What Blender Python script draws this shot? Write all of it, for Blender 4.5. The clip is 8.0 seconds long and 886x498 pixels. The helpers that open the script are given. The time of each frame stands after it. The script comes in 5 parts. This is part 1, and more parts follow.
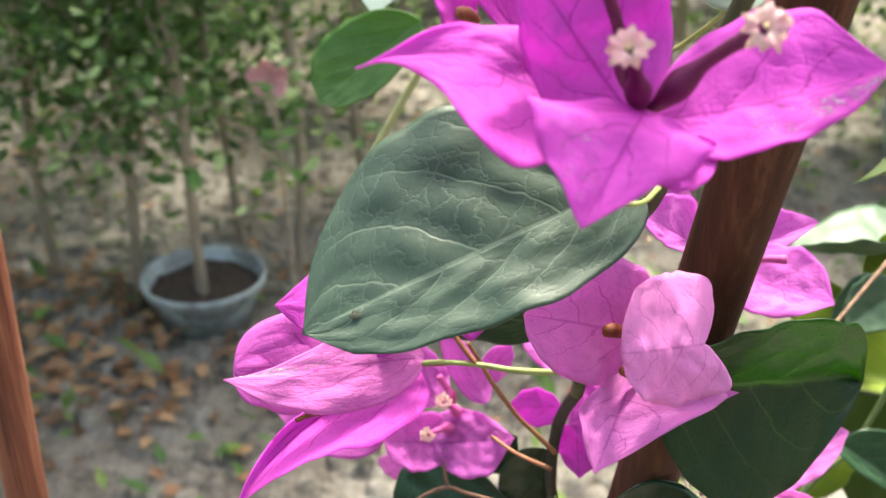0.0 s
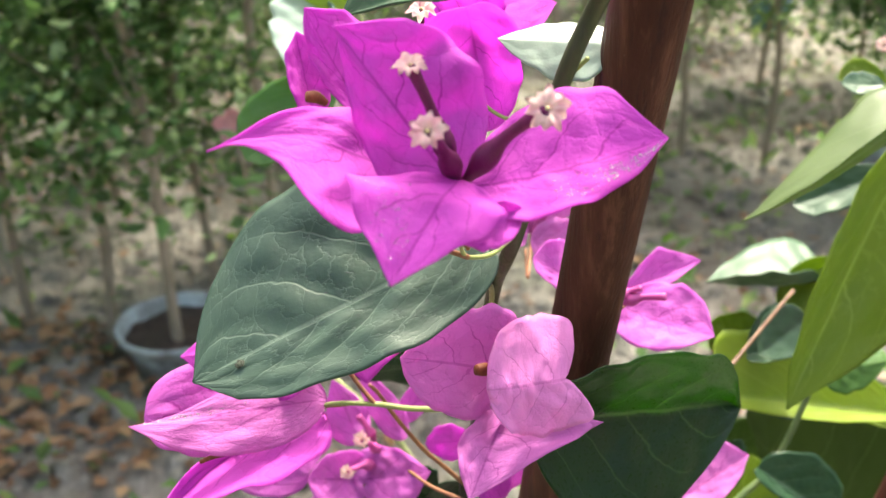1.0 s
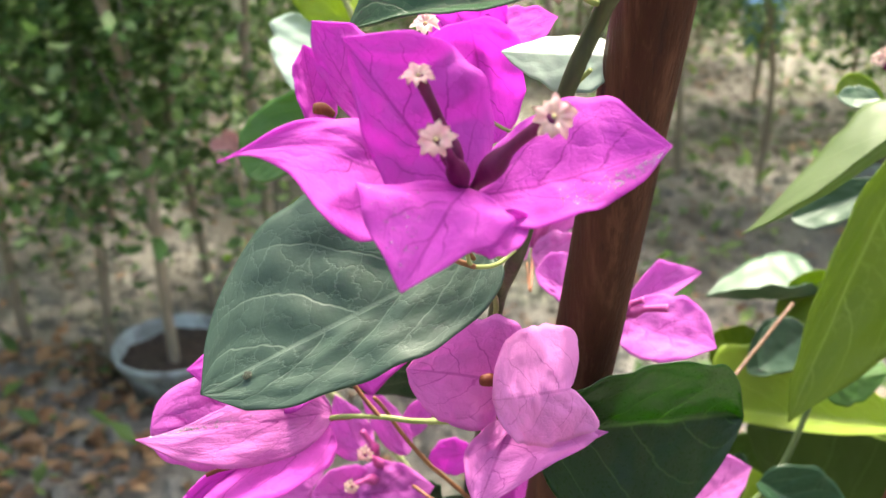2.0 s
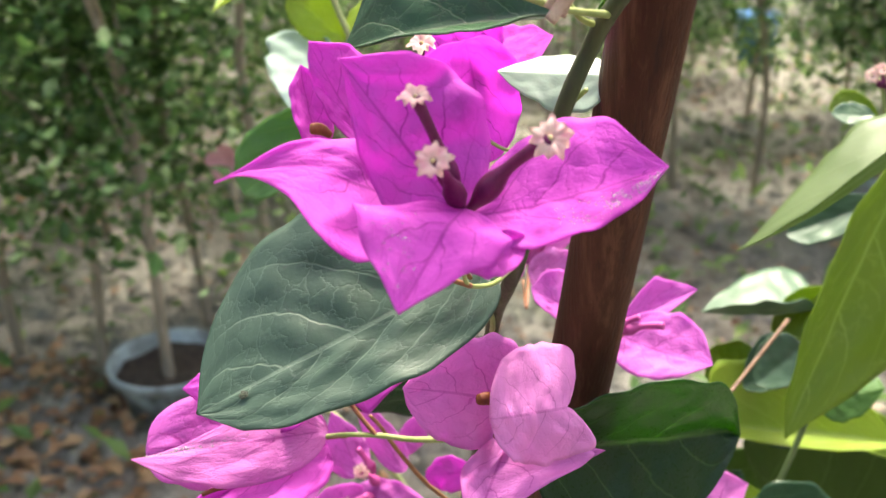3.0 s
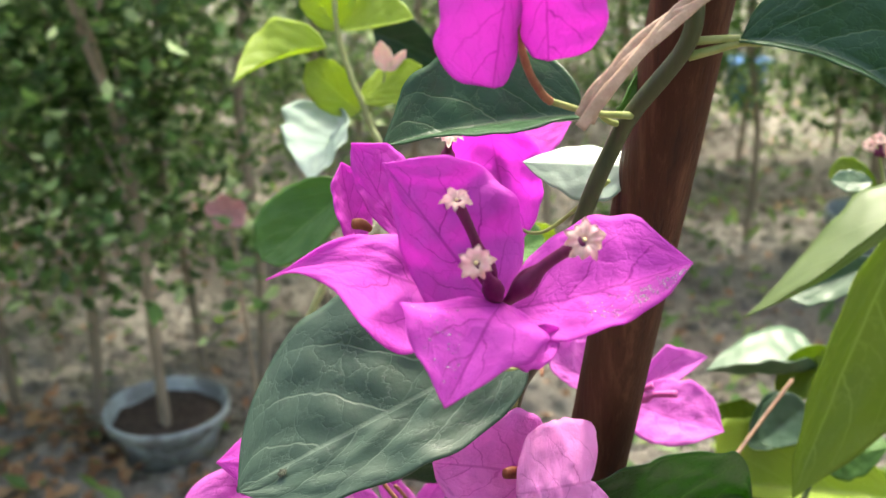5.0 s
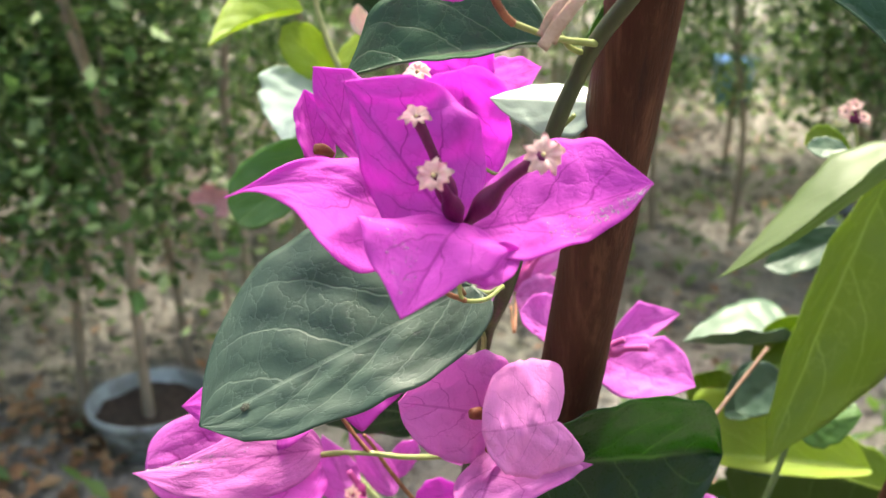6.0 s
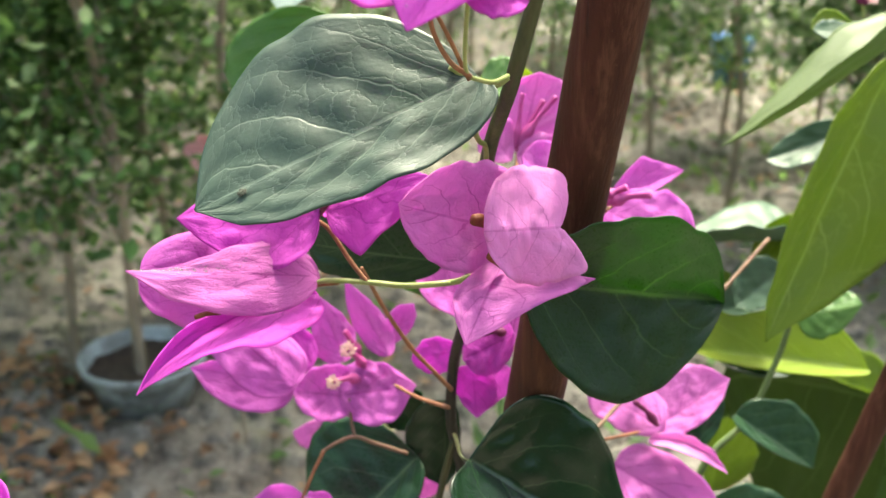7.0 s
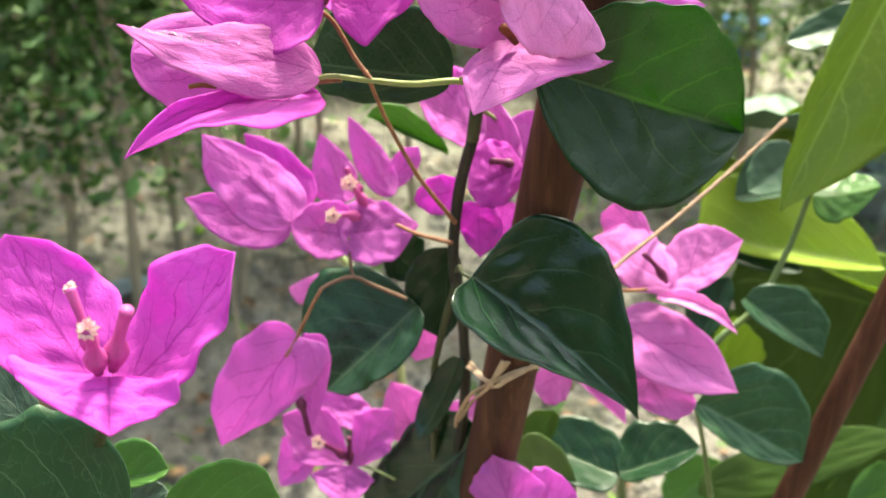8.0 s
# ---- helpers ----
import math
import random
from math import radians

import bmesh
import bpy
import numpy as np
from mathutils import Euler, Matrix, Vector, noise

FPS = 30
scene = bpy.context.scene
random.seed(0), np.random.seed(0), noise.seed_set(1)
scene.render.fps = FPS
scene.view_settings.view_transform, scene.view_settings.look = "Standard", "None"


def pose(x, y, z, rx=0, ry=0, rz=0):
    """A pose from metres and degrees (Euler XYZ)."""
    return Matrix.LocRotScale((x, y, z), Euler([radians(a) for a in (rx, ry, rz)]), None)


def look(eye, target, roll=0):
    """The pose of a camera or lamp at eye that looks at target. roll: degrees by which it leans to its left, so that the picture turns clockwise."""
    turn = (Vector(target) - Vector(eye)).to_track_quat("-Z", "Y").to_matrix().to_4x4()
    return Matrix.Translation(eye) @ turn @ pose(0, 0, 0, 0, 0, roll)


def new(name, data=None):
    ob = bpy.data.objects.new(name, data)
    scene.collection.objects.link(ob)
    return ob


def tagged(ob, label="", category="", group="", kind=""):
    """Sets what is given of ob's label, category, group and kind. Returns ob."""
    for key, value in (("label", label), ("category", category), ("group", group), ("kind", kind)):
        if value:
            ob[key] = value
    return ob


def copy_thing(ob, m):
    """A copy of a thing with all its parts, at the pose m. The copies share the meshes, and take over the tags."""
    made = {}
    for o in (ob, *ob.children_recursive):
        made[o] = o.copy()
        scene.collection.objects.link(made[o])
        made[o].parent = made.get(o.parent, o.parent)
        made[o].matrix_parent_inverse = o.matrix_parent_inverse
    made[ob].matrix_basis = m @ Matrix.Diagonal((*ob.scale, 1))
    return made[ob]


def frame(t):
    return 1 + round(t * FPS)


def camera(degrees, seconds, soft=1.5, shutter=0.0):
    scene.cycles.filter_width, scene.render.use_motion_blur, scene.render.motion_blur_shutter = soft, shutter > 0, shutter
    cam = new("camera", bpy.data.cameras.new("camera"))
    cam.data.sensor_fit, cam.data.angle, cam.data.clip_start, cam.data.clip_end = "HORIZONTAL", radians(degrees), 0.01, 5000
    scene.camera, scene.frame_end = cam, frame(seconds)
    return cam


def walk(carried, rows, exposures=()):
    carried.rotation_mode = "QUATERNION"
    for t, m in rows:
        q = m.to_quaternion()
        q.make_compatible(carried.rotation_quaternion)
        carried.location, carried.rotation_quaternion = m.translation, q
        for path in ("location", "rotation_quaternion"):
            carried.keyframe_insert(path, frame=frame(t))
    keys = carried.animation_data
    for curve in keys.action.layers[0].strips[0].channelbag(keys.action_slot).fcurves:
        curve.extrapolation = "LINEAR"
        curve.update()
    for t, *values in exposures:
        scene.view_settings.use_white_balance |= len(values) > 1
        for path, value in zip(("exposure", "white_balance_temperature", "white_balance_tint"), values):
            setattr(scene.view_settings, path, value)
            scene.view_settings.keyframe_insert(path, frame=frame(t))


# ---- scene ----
cam = camera(48.16, 8.0)
cam.data.dof.use_dof = True
cam.data.dof.focus_distance = 0.250
cam.data.dof.aperture_fstop = 20.0
PATH = [
    (0, (0.02100, -0.00043, 1.25624), (-0.14155, 1.77201, 0.34408), 0.894),
    (0.5, (0.04471, -0.01255, 1.27259), (-0.10264, 1.77860, 0.39507), -0.019),
    (1, (0.04988, -0.01870, 1.27063), (-0.08267, 1.78922, 0.42572), -0.501),
    (1.5, (0.04847, -0.02181, 1.26878), (-0.08009, 1.79614, 0.44505), -0.697),
    (3, (0.04730, -0.02138, 1.27049), (-0.06838, 1.81594, 0.48891), -0.735),
    (3.5, (0.05047, -0.02114, 1.26709), (-0.05267, 1.82175, 0.49694), -0.364),
    (4, (0.05519, -0.01899, 1.28172), (-0.04482, 1.83703, 0.54335), -0.901),
    (4.2, (0.04463, -0.02163, 1.28581), (-0.05934, 1.84080, 0.56431), -1.204),
    (5.3, (0.03821, -0.02977, 1.28509), (-0.05544, 1.84032, 0.58225), -0.429),
    (5.5, (0.03992, -0.02828, 1.28615), (-0.04317, 1.84208, 0.58269), -0.306),
    (6, (0.04432, -0.03391, 1.26893), (-0.03355, 1.83682, 0.56585), -0.202),
    (6.5, (0.04105, -0.03621, 1.23763), (-0.02222, 1.82997, 0.52114), 0.330),
    (7, (0.04286, -0.04581, 1.22075), (-0.02227, 1.81283, 0.48508), 0.879),
    (7.5, (0.04113, -0.05230, 1.19229), (-0.01971, 1.80057, 0.44185), 1.855),
    (8, (0.04409, -0.05315, 1.16431), (-0.02564, 1.79214, 0.39618), 2.770),
]
walk(cam, [(t, look(eye, target, roll)) for t, eye, target, roll in PATH], exposures=[(0, 2.12, 6800, 2), (1, 2.14, 6800, 2), (4, 2.01, 6800, 2), (5.5, 1.96, 6800, 2), (6, 2.02, 6800, 3), (7, 2.1, 6850, -2), (8, 2.24, 7000, -8)])

# ---- light: bright hazy daylight, the sun high and behind the plants ----
SUN_EL, SUN_AZ = 66.0, 14.0
world = bpy.data.worlds.new("sky")
scene.world = world
world.use_nodes = True
wnt = world.node_tree
wnt.nodes.clear()
sky = wnt.nodes.new("ShaderNodeTexSky")
sky.sky_type = "NISHITA"
sky.sun_disc = False
sky.sun_elevation, sky.sun_rotation = radians(SUN_EL), radians(SUN_AZ)
sky.air_density, sky.dust_density = 1.0, 8.0
wbg = wnt.nodes.new("ShaderNodeBackground")
wbg.inputs["Strength"].default_value = 0.15
wout = wnt.nodes.new("ShaderNodeOutputWorld")
wnt.links.new(sky.outputs[0], wbg.inputs["Color"])
wnt.links.new(wbg.outputs[0], wout.inputs[0])
sun = new("sun", bpy.data.lights.new("sun", "SUN"))
sun.data.energy, sun.data.angle, sun.data.color = 2.3, radians(4), (1.0, 0.95, 0.86)
se, sa = radians(SUN_EL), radians(SUN_AZ)
sun.matrix_world = look((math.sin(sa) * math.cos(se) * 20, math.cos(sa) * math.cos(se) * 20, math.sin(se) * 20), (0, 0, 0))


# ---- materials ----
class Nodes:
    """Short hand for building a node material."""

    def __init__(self, name):
        self.mat = bpy.data.materials.new(name)
        self.mat.use_nodes = True
        self.nt = self.mat.node_tree
        self.nt.nodes.clear()

    def add(self, kind, **props):
        n = self.nt.nodes.new(kind)
        for k, v in props.items():
            if k == "op":
                n.operation = v
            elif k == "feature":
                n.feature = v
            elif k == "blend":
                n.blend_type = v
            elif k == "interp":
                n.interpolation_type = v
        return n

    def put(self, sock, value):
        if isinstance(value, bpy.types.NodeSocket):
            self.nt.links.new(value, sock)
        elif isinstance(value, tuple) and len(value) == 3 and sock.type == "RGBA":
            sock.default_value = (*value, 1)
        else:
            sock.default_value = value

    def math(self, op, a, b=0.0):
        n = self.add("ShaderNodeMath", op=op)
        self.put(n.inputs[0], a)
        self.put(n.inputs[1], b)
        return n.outputs[0]

    def ramp(self, x, lo, hi, out0=0.0, out1=1.0):
        n = self.add("ShaderNodeMapRange", interp="SMOOTHSTEP")
        self.put(n.inputs["Value"], x)
        for k, v in (("From Min", lo), ("From Max", hi), ("To Min", out0), ("To Max", out1)):
            self.put(n.inputs[k], v)
        return n.outputs[0]

    def mix(self, fac, a, b, blend="MIX"):
        n = self.add("ShaderNodeMix")
        n.data_type, n.blend_type = "RGBA", blend
        self.put(n.inputs[0], fac)
        self.put(n.inputs[6], a)
        self.put(n.inputs[7], b)
        return n.outputs[2]

    def noise(self, scale, detail=4.0, rough=0.55, vec=None):
        n = self.add("ShaderNodeTexNoise")
        self.put(n.inputs["Scale"], scale)
        self.put(n.inputs["Detail"], detail)
        self.put(n.inputs["Roughness"], rough)
        if vec is not None:
            self.put(n.inputs["Vector"], vec)
        return n.outputs["Fac"]

    def voronoi(self, scale, feature="DISTANCE_TO_EDGE", vec=None):
        n = self.add("ShaderNodeTexVoronoi", feature=feature)
        self.put(n.inputs["Scale"], scale)
        if vec is not None:
            self.put(n.inputs["Vector"], vec)
        return n.outputs[0]

    def coords(self, which="Object"):
        return self.add("ShaderNodeTexCoord").outputs[which]

    def stretch(self, vec, scale):
        n = self.add("ShaderNodeMapping")
        self.put(n.inputs["Vector"], vec)
        n.inputs["Scale"].default_value = scale
        return n.outputs[0]

    def bump(self, height, strength, distance=0.001, normal=None):
        n = self.add("ShaderNodeBump")
        n.inputs["Strength"].default_value = strength
        n.inputs["Distance"].default_value = distance
        self.put(n.inputs["Height"], height)
        if normal is not None:
            self.put(n.inputs["Normal"], normal)
        return n.outputs[0]

    def surface(self, color, rough=0.6, normal=None, glow=None, through_amount=0.0, specular=0.5, coat=0.0, metallic=0.0):
        p = self.add("ShaderNodeBsdfPrincipled")
        self.put(p.inputs["Base Color"], color)
        self.put(p.inputs["Roughness"], rough)
        self.put(p.inputs["Specular IOR Level"], specular)
        self.put(p.inputs["Metallic"], metallic)
        self.put(p.inputs["Coat Weight"], coat)
        if normal is not None:
            self.put(p.inputs["Normal"], normal)
        shader = p.outputs[0]
        if through_amount:
            t = self.add("ShaderNodeBsdfTranslucent")
            self.put(t.inputs["Color"], glow)
            if normal is not None:
                self.put(t.inputs["Normal"], normal)
            m = self.add("ShaderNodeMixShader")
            self.put(m.inputs[0], through_amount)
            self.nt.links.new(shader, m.inputs[1])
            self.nt.links.new(t.outputs[0], m.inputs[2])
            shader = m.outputs[0]
        out = self.add("ShaderNodeOutputMaterial")
        self.nt.links.new(shader, out.inputs[0])
        return self.mat

    def veins(self, pairs, sweep, net_scale, wobble=0.05):
        """Midrib, side veins and the fine net of a blade, from its own across and along coordinates."""
        sep = self.add("ShaderNodeSeparateXYZ")
        uv = self.coords("UV")
        self.put(sep.inputs[0], uv)
        x, y = sep.outputs[0], sep.outputs[1]
        side = self.math("SUBTRACT", self.math("MULTIPLY", x, 2.0), 1.0)
        ax = self.math("ABSOLUTE", side)
        rnd = self.add("ShaderNodeObjectInfo").outputs["Random"]
        shifted = self.add("ShaderNodeVectorMath", op="ADD")
        self.put(shifted.inputs[0], uv)
        comb = self.add("ShaderNodeCombineXYZ")
        self.put(comb.inputs[0], self.math("MULTIPLY", rnd, 7.0))
        self.put(comb.inputs[1], self.math("MULTIPLY", rnd, 3.0))
        self.put(shifted.inputs[1], comb.outputs[0])
        vec = shifted.outputs[0]
        n = self.math("MULTIPLY", self.math("SUBTRACT", self.noise(5.0, 3.0, vec=vec), 0.5), wobble * 2)
        mid = self.ramp(ax, 0.012, 0.035, 1.0, 0.0)
        bent = self.math("POWER", ax, 1.25)
        ph = self.math("SUBTRACT", self.math("ADD", y, n), self.math("MULTIPLY", bent, sweep))
        ph = self.math("ADD", self.math("MULTIPLY", ph, float(pairs)), self.math("MULTIPLY", self.math("GREATER_THAN", side, 0.0), 0.43))
        d = self.math("ABSOLUTE", self.math("SUBTRACT", self.math("FRACT", ph), 0.5))
        line = self.ramp(d, 0.010, 0.034, 1.0, 0.0)
        line = self.math("MULTIPLY", line, self.ramp(ax, 0.45, 0.98, 1.0, 0.0))
        warped = self.add("ShaderNodeVectorMath", op="ADD")
        self.put(warped.inputs[0], self.stretch(vec, (1.0, 1.5, 1.0)))
        wc = self.add("ShaderNodeCombineXYZ")
        kink = self.math("MULTIPLY", self.math("SUBTRACT", self.noise(22.0, 3.0, 0.6, vec), 0.5), 0.10)
        self.put(wc.inputs[0], self.math("ADD", n, kink))
        self.put(wc.inputs[1], self.math("SUBTRACT", n, kink))
        self.put(warped.inputs[1], wc.outputs[0])
        edge = self.voronoi(net_scale, vec=warped.outputs[0])
        net = self.math("MULTIPLY", self.ramp(edge, 0.0, 0.04, 1.0, 0.0), self.ramp(self.noise(4.0, 3.0, 0.6, vec), 0.36, 0.62, 0.25, 1.0))
        quilt = self.math("SQRT", edge)
        between = self.math("SQRT", d)
        return mid, line, net, quilt, between, vec, ax, y


def bract_material(name, color, glow, vein, amount=0.45, pale_spots=0.25, net_gain=0.55, crinkle=1.0):
    k = Nodes(name)
    mid, line, net, quilt, between, vec, ax, y = k.veins(4.2, 0.42, 6.5, 0.09)
    tone = k.noise(2.2, 3.0, vec=vec)
    fine = k.noise(90.0, 2.0, vec=vec)
    dark = tuple(c * 0.72 for c in color)
    lite = tuple(min(1, c * 1.12 + 0.015) for c in color)
    col = k.mix(k.ramp(tone, 0.3, 0.7), dark, lite)
    col = k.mix(k.math("MULTIPLY", fine, pale_spots), col, tuple(min(1, c * 1.2 + 0.04) for c in color))
    strength = k.math("MAXIMUM", k.math("MULTIPLY", mid, 0.7), k.math("MAXIMUM", k.math("MULTIPLY", line, 0.9), k.math("MULTIPLY", net, net_gain)))
    col = k.mix(strength, col, vein)
    thr = k.mix(strength, glow, tuple(c * 0.45 for c in glow))
    thr = k.mix(k.ramp(tone, 0.25, 0.75), thr, tuple(c * 0.82 for c in glow))
    h = k.math("ADD", k.math("MULTIPLY", between, 0.22), k.math("MULTIPLY", quilt, 0.9))
    nrm = k.bump(h, 0.30, 0.0010)
    nrm = k.bump(k.noise(9.0, 4.0, 0.6, vec), 0.34 * crinkle, 0.0015, nrm)
    nrm = k.bump(k.noise(30.0, 3.0, 0.6, vec), 0.34 * crinkle, 0.0007, nrm)
    return k.surface(col, k.ramp(fine, 0.2, 0.8, 0.58, 0.76), nrm, thr, amount, 0.26)


def leaf_material(name, dark, lite, vein, glow, amount, rough=0.36, vein_power=0.55, specular=0.5, quilted=0.5, net_gain=0.34):
    k = Nodes(name)
    mid, line, net, quilt, between, vec, ax, y = k.veins(4.6, 0.46, 9.0, 0.05)
    tone = k.noise(2.6, 4.0, vec=vec)
    fine = k.noise(60.0, 3.0, 0.6, vec)
    col = k.mix(k.ramp(tone, 0.28, 0.72), dark, lite)
    col = k.mix(k.math("MULTIPLY", fine, 0.25), col, tuple(c * 1.5 for c in lite))
    strength = k.math("MAXIMUM", mid, k.math("MAXIMUM", k.math("MULTIPLY", line, 0.8), k.math("MULTIPLY", net, net_gain)))
    vs = k.math("MULTIPLY", strength, vein_power)
    col = k.mix(vs, col, vein)
    blotch = k.ramp(k.noise(7.0, 5.0, 0.7, vec), 0.68, 0.74)
    col = k.mix(k.math("MULTIPLY", blotch, 0.35), col, tuple(c * 0.4 for c in dark))
    thr = k.mix(vs, glow, tuple(min(1, c * 1.6 + 0.05) for c in glow))
    h = k.math("ADD", k.math("MULTIPLY", between, 0.45), k.math("MULTIPLY", quilt, 0.30))
    h = k.math("SUBTRACT", h, k.math("MULTIPLY", strength, 0.16))
    nrm = k.bump(h, quilted * 0.6, 0.0014)
    nrm = k.bump(k.noise(45.0, 3.0, 0.6, vec), 0.12, 0.0006, nrm)
    return k.surface(col, k.ramp(fine, 0.25, 0.75, rough - 0.06, rough + 0.1), nrm, thr, amount, specular)


M_DEEP = bract_material("magenta_bract", (0.57, 0.072, 0.51), (0.83, 0.145, 0.79), (0.32, 0.010, 0.26), 0.5, net_gain=0.36, crinkle=0.4)
M_ROSE = bract_material("rose_bract", (0.57, 0.14, 0.52), (0.82, 0.26, 0.79), (0.33, 0.012, 0.26), 0.5, net_gain=0.42, crinkle=0.6)
M_PALE = bract_material("pale_bract", (0.76, 0.28, 0.63), (0.90, 0.42, 0.79), (0.60, 0.15, 0.46), 0.46, 0.35, 0.1, 0.6)
M_PINK = bract_material("pink_bract", (0.63, 0.195, 0.54), (0.84, 0.31, 0.76), (0.42, 0.05, 0.33), 0.5, 0.3, 0.25, 0.8)
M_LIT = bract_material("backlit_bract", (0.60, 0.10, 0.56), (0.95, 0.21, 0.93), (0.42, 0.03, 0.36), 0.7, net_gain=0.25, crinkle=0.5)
M_FADED = bract_material("faded_red_bract", (0.70, 0.40, 0.43), (0.72, 0.42, 0.44), (0.5, 0.12, 0.15), 0.4)
M_LEAF = leaf_material("dark_leaf", (0.005, 0.022, 0.008), (0.009, 0.033, 0.012), (0.13, 0.19, 0.09), (0.05, 0.17, 0.010), 0.2, 0.30, 0.4, 0.35, 0.3)
M_GLOSS = leaf_material("glossy_dark_leaf", (0.004, 0.015, 0.006), (0.008, 0.025, 0.010), (0.06, 0.11, 0.045), (0.02, 0.08, 0.008), 0.1, 0.18, 0.35, 0.45, 0.22, 0.18)
# Dark warm green: the shade among the lower leaves is put into the colour.
M_SHADE = leaf_material("shaded_green_leaf", (0.026, 0.050, 0.007), (0.040, 0.072, 0.010), (0.10, 0.15, 0.04), (0.08, 0.15, 0.006), 0.25, 0.5, 0.4, 0.15, 0.3)
M_LEAF2 = leaf_material("green_leaf", (0.014, 0.046, 0.016), (0.024, 0.068, 0.024), (0.16, 0.23, 0.12), (0.06, 0.19, 0.014), 0.2, 0.34, 0.5, 0.45, 0.5, 0.45)
M_GREY = leaf_material("matt_leaf", (0.018, 0.040, 0.024), (0.030, 0.058, 0.034), (0.17, 0.22, 0.16), (0.04, 0.12, 0.02), 0.10, 0.47, 0.4, 0.55, 0.5, 0.46)
M_MID = leaf_material("mid_green_leaf", (0.045, 0.110, 0.022), (0.075, 0.160, 0.032), (0.20, 0.28, 0.09), (0.17, 0.36, 0.02), 0.35, 0.36, 0.4)
M_BACKLIT = leaf_material("backlit_leaf", (0.005, 0.020, 0.007), (0.009, 0.030, 0.010), (0.06, 0.10, 0.03), (0.092, 0.22, 0.004), 0.46, 0.30, 0.8, 0.35, 0.5, 0.2)
M_SHINE = leaf_material("shiny_leaf", (0.030, 0.068, 0.034), (0.048, 0.092, 0.046), (0.10, 0.15, 0.09), (0.06, 0.17, 0.03), 0.14, 0.42, 0.35, 0.5, 0.15)
# Pale base colour stands in for sky glare on a green leaf.
M_WAN = leaf_material("sky_glare_leaf", (0.28, 0.36, 0.31), (0.38, 0.45, 0.39), (0.36, 0.44, 0.36), (0.40, 0.52, 0.34), 0.3, 0.38, 0.25, 0.5, 0.15)
M_LIME = leaf_material("lime_leaf", (0.20, 0.28, 0.03), (0.28, 0.36, 0.05), (0.36, 0.42, 0.12), (0.50, 0.62, 0.05), 0.5, 0.40, 0.4)
M_SOFT = leaf_material("soft_green_leaf", (0.075, 0.112, 0.036), (0.108, 0.148, 0.050), (0.20, 0.25, 0.11), (0.16, 0.25, 0.05), 0.4, 0.42, 0.3, 0.4, 0.2)
M_YOUNG = leaf_material("young_leaf", (0.095, 0.150, 0.016), (0.150, 0.205, 0.022), (0.32, 0.37, 0.11), (0.30, 0.41, 0.022), 0.45, 0.38, 0.5, 0.4, 0.4, 0.5)


def tinted(name, a, b, scale, rough=0.6, stretch=(1, 1, 1), bump=0.3, dist=0.001, specular=0.4, glow=None, amount=0.0):
    k = Nodes(name)
    vec = k.stretch(k.coords(), stretch)
    n1, n2 = k.noise(scale, 5.0, 0.6, vec), k.noise(scale * 6, 4.0, 0.6, vec)
    col = k.mix(k.ramp(n1, 0.3, 0.7), a, b)
    col = k.mix(k.math("MULTIPLY", n2, 0.4), col, tuple(c * 0.5 for c in a))
    nrm = k.bump(k.math("ADD", n1, k.math("MULTIPLY", n2, 0.6)), bump, dist)
    return k.surface(col, k.ramp(n2, 0.3, 0.7, rough - 0.08, rough + 0.08), nrm, glow, amount, specular)


M_STEM = tinted("green_stem", (0.034, 0.039, 0.012), (0.068, 0.074, 0.024), 160, 0.5, (1, 1, 0.25), 0.35, 0.0005)
M_WOOD_STEM = tinted("dark_woody_stem", (0.009, 0.008, 0.005), (0.022, 0.021, 0.010), 140, 0.6, (1, 1, 0.25), 0.5, 0.0006)
M_PALE_TWIG = tinted("pale_young_stem", (0.30, 0.33, 0.14), (0.40, 0.42, 0.20), 200, 0.5, (1, 1, 1), 0.2, 0.0004)
M_GREEN_STEM = tinted("fresh_green_stem", (0.075, 0.115, 0.032), (0.12, 0.165, 0.05), 180, 0.5, (1, 1, 0.3), 0.25, 0.0004)
M_GREEN_TWIG = tinted("pale_green_twig", (0.22, 0.26, 0.07), (0.30, 0.33, 0.12), 220, 0.5, (1, 1, 1), 0.25, 0.0004)
M_RED_TWIG = tinted("reddish_twig", (0.20, 0.075, 0.035), (0.30, 0.13, 0.06), 240, 0.55, (1, 1, 1), 0.3, 0.0004)
M_DRY_TWIG = tinted("dry_twig", (0.13, 0.070, 0.045), (0.19, 0.11, 0.07), 200, 0.7, (1, 1, 1), 0.3, 0.0004)
M_TUBE = tinted("wine_flower_tube", (0.085, 0.004, 0.040), (0.16, 0.010, 0.085), 300, 0.5, (1, 1, 0.4), 0.3, 0.0003, 0.4, (0.4, 0.02, 0.2), 0.15)
M_TUBE_ROSE = tinted("rose_flower_tube", (0.42, 0.05, 0.24), (0.56, 0.10, 0.36), 300, 0.5, (1, 1, 0.4), 0.3, 0.0003, 0.4, (0.6, 0.1, 0.4), 0.2)
M_STAR = tinted("cream_petal", (0.88, 0.76, 0.68), (0.88, 0.46, 0.58), 350, 0.6, (1, 1, 1), 0.2, 0.0002, 0.3, (0.85, 0.7, 0.55), 0.3)
M_STAR_EYE = tinted("yellow_green_throat", (0.62, 0.50, 0.22), (0.70, 0.55, 0.32), 400, 0.6)
M_WITHER = tinted("withered_orange_tube", (0.12, 0.026, 0.010), (0.22, 0.060, 0.016), 300, 0.7, (1, 1, 1), 0.5, 0.0004)
